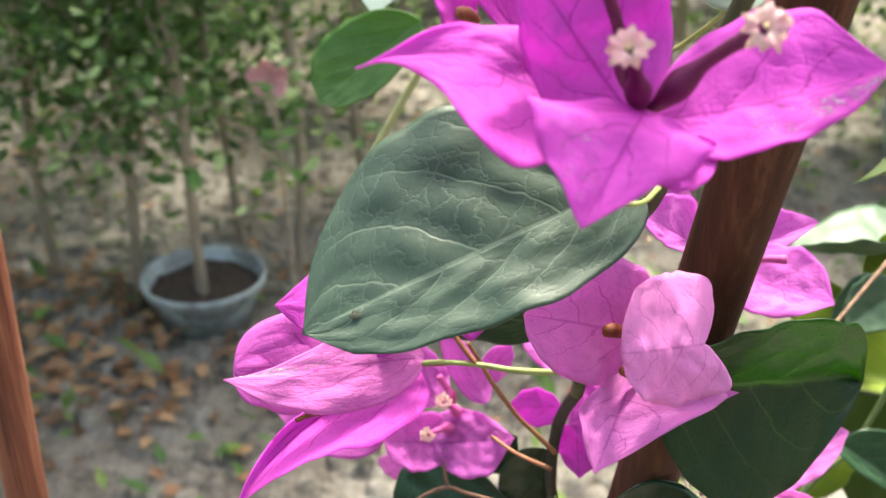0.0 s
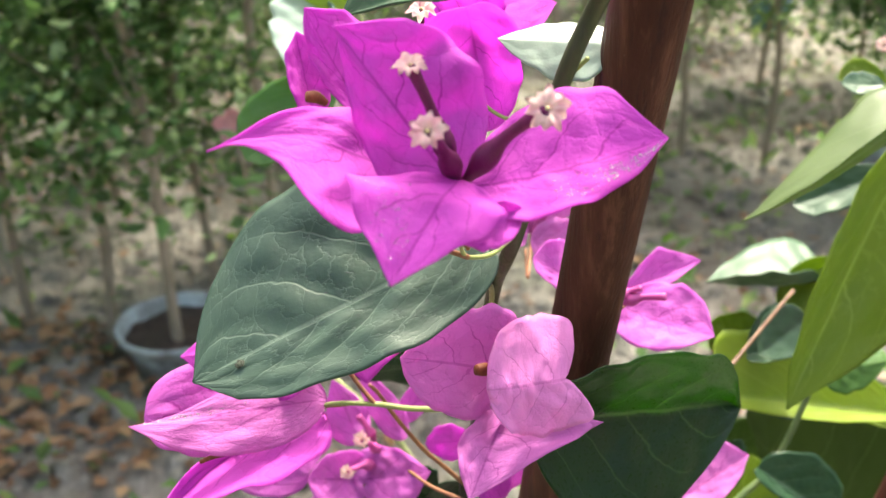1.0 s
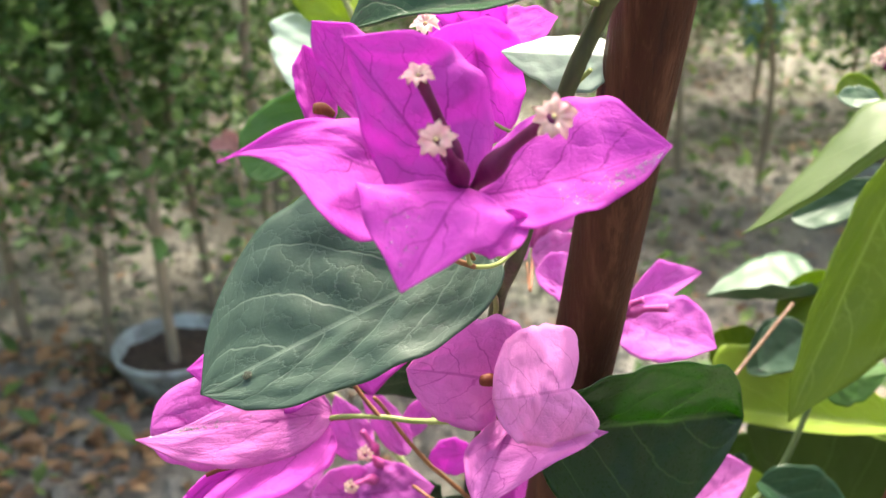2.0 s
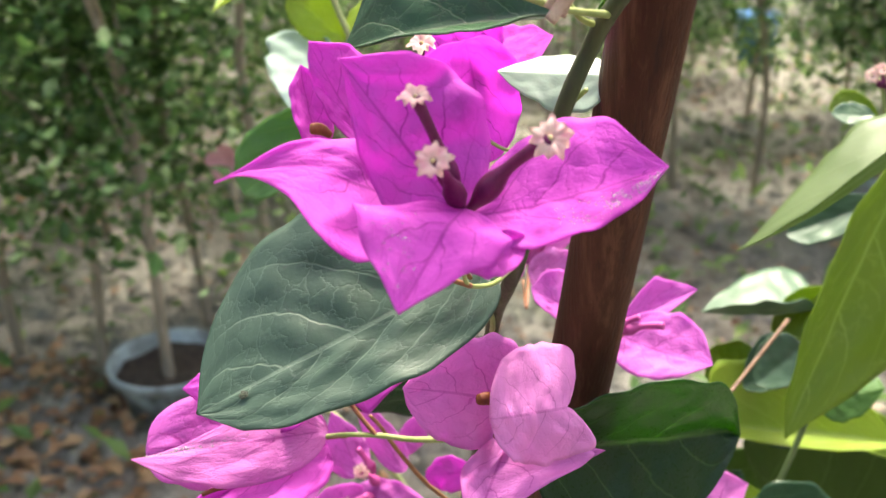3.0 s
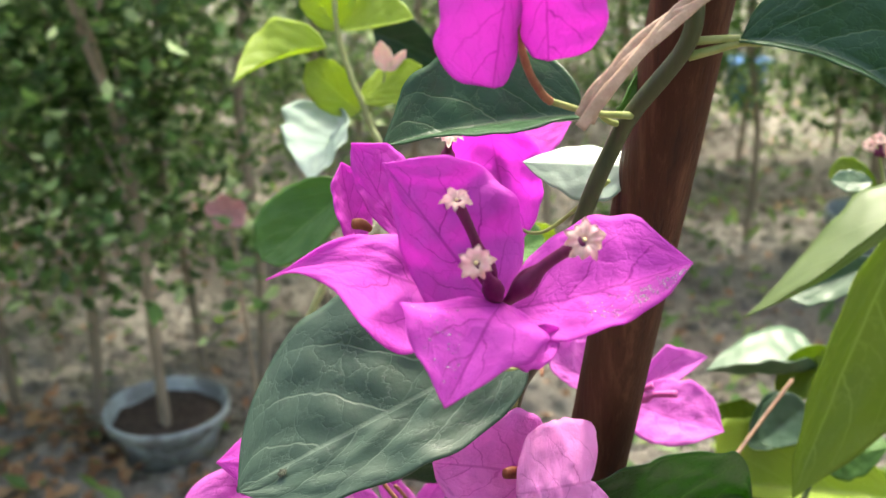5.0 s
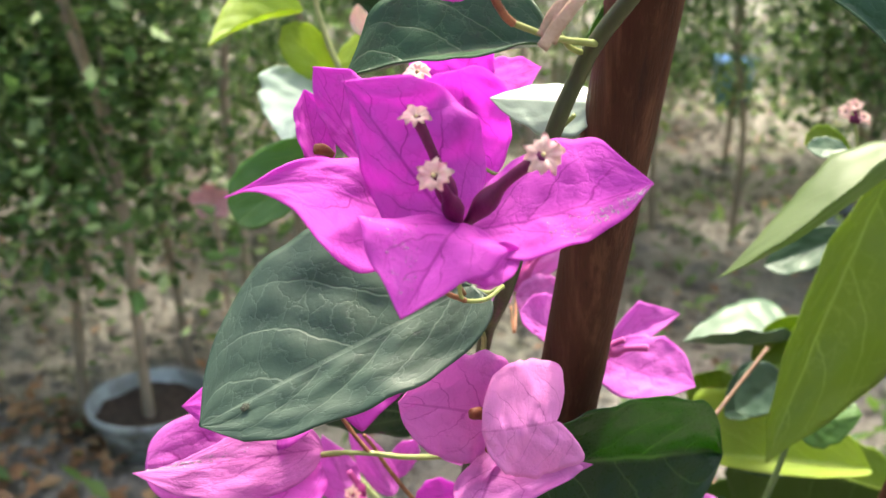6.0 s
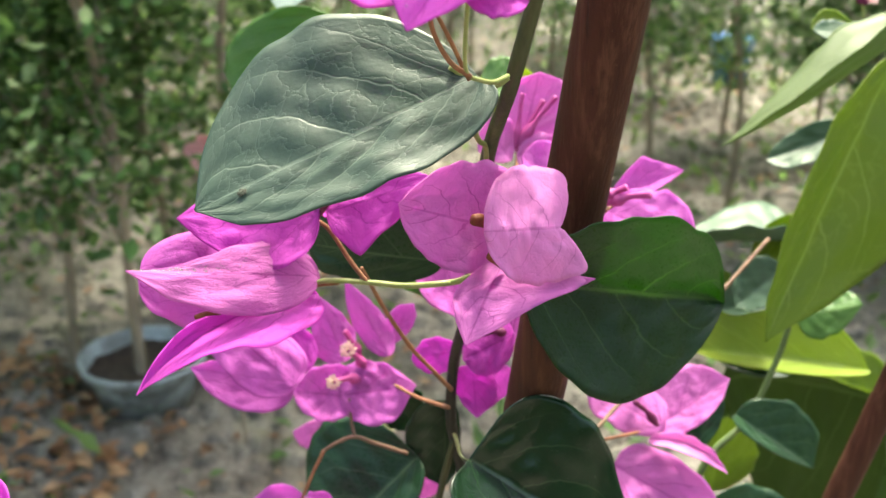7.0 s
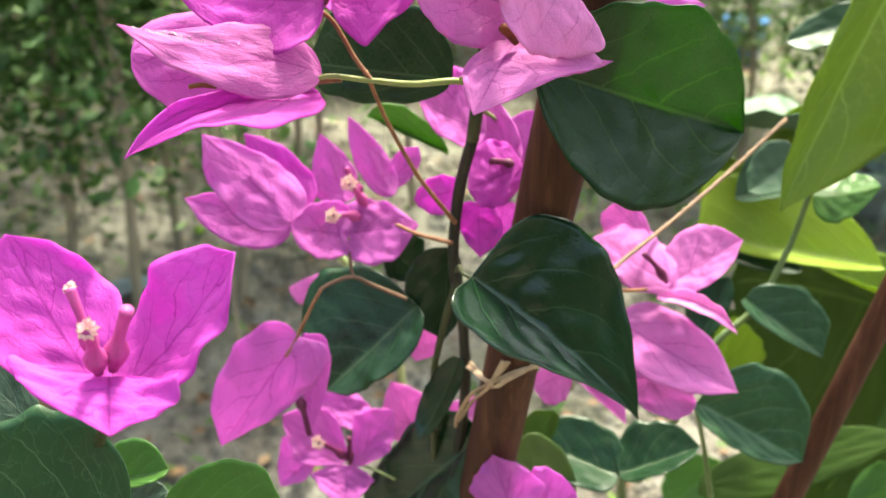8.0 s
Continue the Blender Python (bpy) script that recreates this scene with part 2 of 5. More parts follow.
M_RAFFIA = tinted("raffia", (0.38, 0.25, 0.17), (0.50, 0.36, 0.26), 260, 0.65, (1, 1, 1), 0.5, 0.0006)

M_SCAR = tinted("dry_scar", (0.020, 0.022, 0.012), (0.055, 0.065, 0.040), 900, 0.8, (1, 1, 1), 0.8, 0.0005)


def stake_material(name="red_brown_bamboo", gain=1.0):
    k = Nodes(name)
    obj = k.coords()
    long = k.stretch(obj, (1, 1, 0.035))
    streak = k.noise(260.0, 6.0, 0.7, long)
    broad = k.noise(60.0, 4.0, 0.6, k.stretch(obj, (1, 1, 0.12)))
    spots = k.voronoi(330.0, "F1", obj)
    col = k.mix(k.ramp(broad, 0.3, 0.7), tuple(gain * c for c in (0.112, 0.036, 0.022)), tuple(gain * c for c in (0.175, 0.062, 0.038)))
    col = k.mix(k.ramp(streak, 0.48, 0.68, 0.0, 0.5), col, tuple(gain * c for c in (0.36, 0.165, 0.095)))
    col = k.mix(k.ramp(streak, 0.34, 0.46, 0.6, 0.0), col, (0.018, 0.008, 0.008))
    col = k.mix(k.ramp(spots, 0.02, 0.08, 0.25, 0.0), col, (0.24, 0.15, 0.11))
    nrm = k.bump(k.math("ADD", streak, k.math("MULTIPLY", broad, 0.4)), 0.6, 0.0012)
    return k.surface(col, k.ramp(streak, 0.3, 0.7, 0.5, 0.66), nrm, specular=0.14)


M_STAKE = stake_material("red_brown_bamboo", 0.41)
M_STAKE_PALE = stake_material("weathered_bamboo", 1.0)


def soil_material():
    k = Nodes("soil")
    obj = k.coords()
    big, mid, fine = k.noise(1.3, 5.0, 0.6, obj), k.noise(11.0, 6.0, 0.65, obj), k.noise(90.0, 5.0, 0.65, obj)
    col = k.mix(k.ramp(big, 0.35, 0.65), (0.155, 0.135, 0.116), (0.262, 0.238, 0.212))
    col = k.mix(k.ramp(mid, 0.4, 0.7, 0.0, 0.75), col, (0.315, 0.295, 0.270))
    col = k.mix(k.ramp(mid, 0.28, 0.42, 0.7, 0.0), col, (0.048, 0.034, 0.025))
    col = k.mix(k.ramp(fine, 0.35, 0.65, 0.45, 0.0), col, (0.05, 0.04, 0.03))
    moss = k.ramp(k.noise(3.2, 5.0, 0.7, obj), 0.52, 0.66, 0.0, 0.35)
    col = k.mix(moss, col, (0.10, 0.125, 0.05))
    nrm = k.bump(k.math("ADD", mid, k.math("MULTIPLY", fine, 0.4)), 0.8, 0.03)
    return k.surface(col, 0.9, nrm, specular=0.2)


M_SOIL = soil_material()


def crown_material(name, a, b, c, glow, amount):
    k = Nodes(name)
    rnd = k.add("ShaderNodeNewGeometry").outputs["Random Per Island"]
    obj = k.add("ShaderNodeObjectInfo").outputs["Random"]
    col = k.mix(k.ramp(rnd, 0.0, 0.8), a, b)
    col = k.mix(k.ramp(rnd, 0.70, 0.92), col, c)
    # Broad noise paints shaded gaps and sunlit clumps into the leaf colour.
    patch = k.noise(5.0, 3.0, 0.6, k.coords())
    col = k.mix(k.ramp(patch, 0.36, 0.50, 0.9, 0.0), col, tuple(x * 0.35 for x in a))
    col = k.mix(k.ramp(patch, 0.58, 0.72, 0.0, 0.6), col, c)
    col = k.mix(k.math("MULTIPLY", obj, 0.3), col, tuple(x * 0.6 for x in a))
    return k.surface(col, 0.5, None, k.mix(k.ramp(rnd, 0.3, 1.0), glow, tuple(min(1, x * 1.6) for x in glow)), amount, 0.35)


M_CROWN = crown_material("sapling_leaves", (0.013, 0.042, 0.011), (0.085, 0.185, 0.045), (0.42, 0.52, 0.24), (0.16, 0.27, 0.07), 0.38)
M_LITTER = crown_material("fallen_leaves", (0.15, 0.075, 0.04), (0.27, 0.14, 0.07), (0.32, 0.20, 0.11), (0.2, 0.1, 0.04), 0.05)


def pot_material():
    k = Nodes("grey_blue_plastic")
    obj = k.coords()
    col = k.mix(k.ramp(k.noise(12.0, 4.0, 0.6, obj), 0.3, 0.7), (0.30, 0.345, 0.375), (0.44, 0.485, 0.515))
    mud = k.ramp(k.noise(9.0, 5.0, 0.65, obj), 0.48, 0.60, 0.0, 0.6)
    col = k.mix(mud, col, (0.085, 0.066, 0.050))
    nrm = k.bump(k.noise(60.0, 4.0, 0.6, obj), 0.3, 0.002)
    return k.surface(col, k.ramp(mud, 0.0, 1.0, 0.45, 0.85), nrm, specular=0.4)


M_WEEDS = crown_material("weeds", (0.05, 0.11, 0.03), (0.10, 0.17, 0.04), (0.20, 0.26, 0.07), (0.14, 0.28, 0.03), 0.25)
M_BARK = tinted("sapling_bark", (0.25, 0.195, 0.145), (0.40, 0.32, 0.245), 60, 0.8, (1, 1, 0.2), 0.5, 0.003)
M_POT = pot_material()
M_POT_SOIL = tinted("potting_soil", (0.035, 0.024, 0.020), (0.085, 0.058, 0.045), 60, 0.9, (1, 1, 1), 0.8, 0.01)
M_BLUE = tinted("blue_plastic", (0.06, 0.20, 0.48), (0.10, 0.28, 0.60), 20, 0.5)


def water_material():
    k = Nodes("water_drop")
    p = k.add("ShaderNodeBsdfPrincipled")
    p.inputs["Base Color"].default_value = (1.0, 0.97, 1.0, 1)
    p.inputs["Roughness"].default_value = 0.03
    p.inputs["IOR"].default_value = 1.33
    p.inputs["Transmission Weight"].default_value = 0.8
    k.nt.links.new(p.outputs[0], k.add("ShaderNodeOutputMaterial").inputs[0])
    return k.mat


M_DEW = water_material()


# ---- builders ----
def part(name, bm, material, parent, label=""):
    me = bpy.data.meshes.new(name)
    bm.to_mesh(me)
    bm.free()
    for p in me.polygons:
        p.use_smooth = True
    me.materials.append(material)
    return attach(new(name, me), parent, label)


def attach(ob, parent, label=""):
    if parent is not None:
        ob.parent = parent
        if parent.type == "EMPTY":
            ob.matrix_parent_inverse = Matrix.Translation(-parent.location)
    if label:
        tagged(ob, label)
    return ob


def base_empty(name, at, label, category, group="", kind=""):
    e = new(name)
    e.location = at
    e.empty_display_size = 0.02
    return tagged(e, label, category, group, kind)


def smooth_path(pts, steps=8):
    """A Catmull-Rom line through the points."""
    p = [Vector(q) for q in pts]
    p = [2 * p[0] - p[1], *p, 2 * p[-1] - p[-2]]
    out = []
    for i in range(1, len(p) - 2):
        for j in range(steps):
            t = j / steps
            a, b, c, d = p[i - 1 : i + 3]
            out.append(0.5 * (2 * b + (c - a) * t + (2 * a - 5 * b + 4 * c - d) * t * t + (3 * b - a - 3 * c + d) * t**3))
    out.append(p[-2])
    return out


def sweep(bm, line, radius, sides=10, flat=1.0, knots=0.0, twist=0.0):
    """A closed tube round the line; radius: a function of 0..1 along it."""
    n, rings = len(line), []
    ref = Vector((0.31, -0.9, 0.3))
    for i, p in enumerate(line):
        t = (line[min(i + 1, n - 1)] - line[max(i - 1, 0)]).normalized()
        a = t.cross(ref).normalized()
        b = t.cross(a)
        u = i / (n - 1)
        r = radius(u) * (1 + knots * noise.noise(p * 90))
        rings.append([bm.verts.new(p + a * (r * math.cos(w + twist * u)) + b * (r * flat * math.sin(w + twist * u))) for w in (2 * math.pi * k / sides for k in range(sides))])
    for r0, r1 in zip(rings, rings[1:]):
        for k in range(sides):
            bm.faces.new((r0[k], r0[(k + 1) % sides], r1[(k + 1) % sides], r1[k]))
    bm.faces.new(rings[0][::-1])
    bm.faces.new(rings[-1])


def tube(name, pts, r0, r1, material, parent, label="", sides=10, flat=1.0, knots=0.12, steps=8, twist=0.0):
    bm = bmesh.new()
    sweep(bm, smooth_path(pts, steps), lambda u: r0 + (r1 - r0) * u, sides, flat, knots, twist)
    bmesh.ops.recalc_face_normals(bm, faces=bm.faces)
    return part(name, bm, material, parent, label)


BLADES = [0]


def blade(name, parent, material, base, tip, left, right, bow=0.0, cup=0.0, fold=0.0, curl=0.0, a=0.5, b=0.8, lobe=0.05, lobe2=None, slit=1.5, point=0.0,
          ruffle=0.05, wrinkle=0.02, thick=0.00035, label="", nu=42, nv=10, sway=0.0, a2=None, b2=None, tri=0.0, hook=0.0, pleat=0.02, pairs=4.2, rise=0.42):
    """A leaf or bract: a midrib from base to tip, its two halves spread to the points left and right, bowed along, cupped or folded
    across, its rim ruffled; a and b round the base and draw out the tip."""
    BLADES[0] += 1
    seed = BLADES[0] * 3.7
    B, T, L, R = (Vector(q) for q in (base, tip, left, right))
    axis = T - B
    size = axis.length
    ax = axis / size
    n = axis.cross(R - L).normalized()
    if n.y > 0:
        n = -n
    cross = ax.cross(n)
    a2, b2 = a2 or a, b2 or b
    lobe2 = lobe if lobe2 is None else lobe2
    ul, ur = a / (a + b), a2 / (a2 + b2)
    peak_l, peak_r = ul**a * (1 - ul) ** b, ur**a2 * (1 - ur) ** b2

    def rib(u):
        return B + axis * u + n * (size * (bow * 4 * u * (1 - u) + curl * max(0.0, (u - 0.6) / 0.4) ** 2)) + cross * (size * (sway * 4 * u * (1 - u) + hook * max(0.0, (u - 0.65) / 0.35) ** 2))

    dl, dr = L - rib(ul), R - rib(ur)
    width = (dl.length + dr.length) / 2
    grid = []
    for i in range(nu + 1):
        u = i / nu
        u = u * u * (3 - 2 * u) * 0.5 + u * 0.5
        pl = max(0.012, u**a * (1 - u) ** b / peak_l) if 0 < u < 1 else 0.012
        pr = max(0.012, u**a2 * (1 - u) ** b2 / peak_r) if 0 < u < 1 else 0.012
        if tri:
            pl = pl * (1 - tri) + tri * max(0.012, min(u / ul, (1 - u) / (1 - ul)))
            pr = pr * (1 - tri) + tri * max(0.012, min(u / ur, (1 - u) / (1 - ur)))
        if u > 1 - point and i < nu:
            k = (1 - u) / point
            pl, pr = min(pl, end_l * k), min(pr, end_r * k)
        elif point:
            end_l, end_r = pl, pr
        row = []
        for j in range(-nv, nv + 1):
            v = j / nv
            d, p = (dl, pl) if v < 0 else (dr, pr) if v > 0 else (dl, (pl + pr) / 2)
            q = rib(u) + d * (abs(v) * p)
            q += n * (width * p * (cup * (1 - v * v) + fold * (1 - abs(v))))
            q -= ax * (size * (lobe if v < 0 else lobe2) * abs(v) ** slit * (1 - u) ** 4 * min(1.0, p))
            w = noise.noise(Vector((u * 5 + seed, v * 1.2, seed))) * ruffle * v * v + noise.noise(Vector((u * 9, v * 4 + seed, seed * 2))) * wrinkle
            ph = (u - rise * abs(v) ** 1.25) * pairs + (0.43 if v > 0 else 0.0)
            w += pleat * (abs(math.sin(math.pi * (ph - 0.5))) - 0.6) * min(1.0, abs(v) * 4) * (1.1 - abs(v))
            q += n * (width * p * w * 2)
            q += d * (abs(v) ** 3 * p * 0.10 * noise.noise(Vector((u * 7, seed, 3.0 + (v > 0)))))
            row.append(q)
        grid.append(row)
    cols = 2 * nv + 1
    top, low = [], []
    for i in range(nu + 1):
        for j in range(cols):
            du = grid[min(i + 1, nu)][j] - grid[max(i - 1, 0)][j]
            dv = grid[i][min(j + 1, cols - 1)] - grid[i][max(j - 1, 0)]
            m = du.cross(dv)
            m = m.normalized() if m.length > 1e-12 else n
            if m.dot(n) < -0.2:
                m = -m
            top.append(grid[i][j] + m * thick / 2)
            low.append(grid[i][j] - m * thick / 2)
    k = len(top)
    faces = []
    for i in range(nu):
        for j in range(cols - 1):
            q = (i * cols + j, i * cols + j + 1, (i + 1) * cols + j + 1, (i + 1) * cols + j)
            faces += [q, tuple(x + k for x in reversed(q))]
    rim = [j for j in range(cols)] + [i * cols + cols - 1 for i in range(1, nu + 1)] + [nu * cols + j for j in range(cols - 2, -1, -1)] + [i * cols for i in range(nu - 1, 0, -1)]
    for x, y in zip(rim, rim[1:] + rim[:1]):
        faces.append((y, x, x + k, y + k))
    me = bpy.data.meshes.new(name)
    me.from_pydata(top + low, [], faces)
    uvs = [(j / (cols - 1), i / nu) for i in range(nu + 1) for j in range(cols)] * 2
    layer = me.uv_layers.new(name="blade")
    for lp in me.loops:
        layer.data[lp.index].uv = uvs[lp.vertex_index]
    for p in me.polygons:
        p.use_smooth = True
    me.materials.append(material)
    ob = attach(new(name, me), parent, label)
    GRIDS[ob.name] = (grid, n)
    return ob


GRIDS = {}


def dew(ob, count, along, across, size, seed=1):
    """Tiny drops of water strewn over a part of a blade."""
    grid, n = GRIDS[ob.name]
    rng = random.Random(seed)
    bm = bmesh.new()
    for _ in range(count):
        i = min(len(grid) - 2, int(rng.triangular(*along) * (len(grid) - 1)))
        j = min(len(grid[0]) - 2, int(rng.triangular(*across) * (len(grid[0]) - 1)))
        p = grid[i][j].lerp(grid[i + 1][j + 1], rng.random()).lerp(grid[i + 1][j], rng.random() * 0.5)
        r = size * rng.choice((0.35, 0.5, 0.5, 0.7, 1.0))
        m = Matrix.Translation(p + n * (0.0002 + r * 0.1)) @ n.to_track_quat("Z", "Y").to_matrix().to_4x4() @ Matrix.Diagonal((1, rng.uniform(0.7, 1), 0.55, 1))
        bmesh.ops.create_icosphere(bm, subdivisions=1, radius=r, matrix=m)
    d = part("dew", bm, M_DEW, ob.parent, "tiny clear water drops")
    return tagged(d, kind="stuff")


def bract(parent, material, base, tip, left, right, **kw):
    return blade("bract", parent, material, base, tip, left, right, **{**dict(a=0.5, b=0.95, lobe=0.05, point=0.2, ruffle=0.14, wrinkle=0.032, cup=-0.05, fold=-0.12, pleat=0.012), **kw})


def leaf(parent, material, base, tip, left, right, **kw):
    return blade("leaf", parent, material, base, tip, left, right, **{**dict(a=0.48, b=0.85, lobe=0.05, point=0.14, ruffle=0.06, wrinkle=0.016, fold=-0.15, thick=0.00045, pleat=0.012, pairs=4.6, rise=0.46), **kw})


def floret(parent, base, mouth, star=0.0038, thick=0.0013, material=None, face=(0, -1, 0.25)):
    """A true flower: a swollen wine-red tube and, where it is open, a frilled cream star of ten lobes round a yellow throat."""
    B, Mo = Vector(base), Vector(mouth)
    d = Mo - B
    bend = Vector((0, 0, 0.06)) * d.length
    bm = bmesh.new()
    sweep(bm, smooth_path([B, B + d * 0.5 + bend, Mo], 9), lambda u: thick * (0.75 + 0.75 * math.sin(min(1, u * 2.1) * math.pi) ** 2 * (u < 0.48) + 0.28 * u * u + 0.35 * math.exp(-((u - 0.3) / 0.16) ** 2)), 10, 1.0, 0.10)
    bmesh.ops.recalc_face_normals(bm, faces=bm.faces)
    t = part("flower_tube", bm, material or M_TUBE, parent)
    if not star:
        return t
    f = (Vector(face).normalized() * 0.65 + d.normalized() * 0.35).normalized()
    a = f.orthogonal().normalized()
    b = f.cross(a)
    bm = bmesh.new()
    ringn, rad = 40, 5
    rows = []
    for i in range(rad + 1):
        s = i / rad
        ring = []
        for k in range(ringn):
            w = 2 * math.pi * k / ringn
            lobed = 1 + s * s * (0.09 * math.cos(5 * w) + 0.15 * math.cos(10 * w))
            r = star * (0.16 + 0.84 * s) * lobed * (0.92 + 0.2 * s * noise.noise(Mo * 300 + Vector((math.cos(w), math.sin(w), 0))))
            up = star * (0.30 * math.sin(s * 1.9) - 0.34 * s * s * (0.3 + 0.7 * math.cos(5 * w) ** 2) + 0.32 * s * noise.noise(Mo * 500 + Vector((math.cos(w), math.sin(w), 1)) * 2))
            ring.append(bm.verts.new(Mo + a * (r * math.cos(w)) + b * (r * math.sin(w)) + f * up))
        rows.append(ring)
    for r0, r1 in zip(rows, rows[1:]):
        for k in range(ringn):
            bm.faces.new((r0[k], r0[(k + 1) % ringn], r1[(k + 1) % ringn], r1[k]))
    bmesh.ops.solidify(bm, geom=bm.faces[:], thickness=star * 0.06)
    bmesh.ops.recalc_face_normals(bm, faces=bm.faces)
    part("star", bm, M_STAR, parent, "cream frilled star tinged pink")
    bm = bmesh.new()
    bmesh.ops.create_icosphere(bm, subdivisions=2, radius=star * 0.13, matrix=Matrix.Translation(Mo + f * star * 0.06))
    part("throat", bm, M_STAR_EYE, parent, "yellow green throat")
    return t


def withered(parent, base, end, thick=0.0013):
    B, E = Vector(base), Vector(end)
    bm = bmesh.new()
    sweep(bm, smooth_path([B, (B + E) / 2 + Vector((0, 0, 0.0006)), E], 8), lambda u: thick * (0.7 + 0.5 * math.sin(u * 2.6)), 8, 0.8, 0.25)
    bmesh.ops.recalc_face_normals(bm, faces=bm.faces)
    return part("withered_tube", bm, M_WITHER, parent, "shrivelled orange-brown flower tube")


def flower(parent, stalk, r=0.0006, material=None, label="magenta papery bracts round small cream flowers"):
    """The stalk of one flower head; its bracts and tubes hang on it."""
    return tube("flower", stalk, r, r * 0.8, material or M_RED_TWIG, parent, label, 8)


def scar(ob, u, v, size):
    """A small dry bite mark on a blade."""
    grid, n = GRIDS[ob.name]
    i, j = int(u * (len(grid) - 1)), int(v * (len(grid[0]) - 1))
    c = grid[i][j] + n * 0.0006
    a = (grid[i + 1][j] - grid[i][j]).normalized()
    b = (grid[i][j + 1] - grid[i][j]).normalized()
    bm = bmesh.new()
    rings = []
    for s in (1.0, 0.55):
        rings.append([bm.verts.new(c + (a * math.cos(w) + b * math.sin(w) * 0.8) * size * s * (1 + 0.6 * noise.noise(Vector((math.cos(w) * 2, math.sin(w) * 2, s * 3)))) - n * 0.0003 * s * (s > 0.9)) for w in (2 * math.pi * k / 14 for k in range(14))])
    for k in range(14):
        bm.faces.new((rings[0][k], rings[0][(k + 1) % 14], rings[1][(k + 1) % 14], rings[1][k]))
    bm.faces.new(rings[1])
    return part("scar", bm, M_SCAR, ob, "small dark bite mark")


# ---- the ground ----
def hill(x, y):
    return 0.045 + 0.030 * noise.noise(Vector((x * 1.7, y * 1.7, 0))) + 0.014 * noise.noise(Vector((x * 7, y * 7, 5))) + 0.006 * noise.noise(Vector((x * 22, y * 22, 9)))


def build_ground():
    xs = sorted(set([-400, -150, -60, -25, -12] + [round(-6 + 0.06 * i, 3) for i in range(201)] + [12, 25, 60, 150, 400]))
    ys = sorted(set([-400, -100, -30, -10, -4] + [round(-1.5 + 0.06 * i, 3) for i in range(180)] + [14, 25, 60, 150, 400]))
    verts = [(x, y, hill(x, y)) for y in ys for x in xs]
    w = len(xs)
    faces = [(r * w + c, r * w + c + 1, (r + 1) * w + c + 1, (r + 1) * w + c) for r in range(len(ys) - 1) for c in range(w - 1)]
    me = bpy.data.meshes.new("ground")
    me.from_pydata(verts, [], faces)
    for p in me.polygons:
        p.use_smooth = True
    me.materials.append(M_SOIL)
    return tagged(new("ground", me), "bare grey-brown nursery soil with leaf litter", "ground", kind="structure")


build_ground()


def scatter(name, count, size, material, area, lift, label, category, up=0.25):
    """Many small leaves lying on or rising from the ground, in one mesh."""
    rng = random.Random(name)
    verts, faces = [], []
    for _ in range(count):
        x, y = rng.uniform(*area[0]), rng.uniform(*area[1])
        s, w = size * rng.uniform(0.5, 1.3), rng.uniform(0, 6.28)
        d = Vector((math.cos(w), math.sin(w), rng.uniform(0, up)))
        c = Vector((-math.sin(w), math.cos(w), rng.uniform(-0.3, 0.3)))
        p = Vector((x, y, hill(x, y) + 0.004 + rng.uniform(0, lift)))
        k = len(verts)
        verts += [p, p + d * s * 0.4 + c * s * 0.28 + Vector((0, 0, s * 0.12)), p + d * s, p + d * s * 0.4 - c * s * 0.28 + Vector((0, 0, s * 0.12)), p + d * s * 0.5]
        faces += [(k, k + 1, k + 4), (k + 1, k + 2, k + 4), (k + 2, k + 3, k + 4), (k + 3, k, k + 4)]
    me = bpy.data.meshes.new(name)
    me.from_pydata(verts, [], faces)
    me.materials.append(material)
    return tagged(new(name, me), label, category, kind="stuff")


scatter("leaf_litter", 7000, 0.045, M_LITTER, ((-4.5, 4.5), (-2.5, 8.0)), 0.02, "dry brown fallen leaves scattered on the soil", "leaf litter")
scatter("leaf_litter", 420, 0.05, M_LITTER, ((-1.25, -0.62), (1.45, 2.1)), 0.03, "drift of orange-brown fallen leaves beside the pot", "leaf litter")
scatter("weeds", 5000, 0.05, M_WEEDS, ((-4.5, 4.5), (-2.5, 8.0)), 0.05, "small green weeds sprouting from the soil", "weeds", 1.2)
scatter("low_weeds", 1300, 0.06, M_WEEDS, ((0.25, 3.5), (1.8, 7.0)), 0.08, "patch of low green weeds between the rows", "weeds", 1.2)


def clods(count):
    """Lumps of dry soil, in one mesh."""
    rng = random.Random(5)
    verts, faces = [], []
    for _ in range(count):
        x, y = rng.gauss(-0.2, 1.2), 0.6 + 6 * rng.random() ** 2
        if rng.random() < 0.2:
            x, y = rng.uniform(-4, 4), rng.uniform(-2.5, 0.7)
        r = 0.012 + 0.03 * rng.random() ** 3
        k, z = len(verts), hill(x, y)
        ring = [(rng.uniform(0.7, 1.2), 2 * math.pi * i / 6 + rng.uniform(-0.3, 0.3)) for i in range(6)]
        verts += [(x + r * a * math.cos(w), y + r * a * math.sin(w), z - r * 0.2) for a, w in ring]
        verts += [(x + r * 0.6 * a * math.cos(w + 0.3), y + r * 0.6 * a * math.sin(w + 0.3), z + r * rng.uniform(0.35, 0.75)) for a, w in ring]
        faces += [(k + i, k + (i + 1) % 6, k + 6 + (i + 1) % 6, k + 6 + i) for i in range(6)] + [tuple(k + 6 + i for i in range(6))]
    me = bpy.data.meshes.new("soil_clods")
    me.from_pydata(verts, [], faces)
    for p in me.polygons:
        p.use_smooth = True
    me.materials.append(M_SOIL)
    return tagged(new("soil_clods", me), "dry crumbly lumps of grey-brown soil", "soil", kind="stuff")


clods(17500)


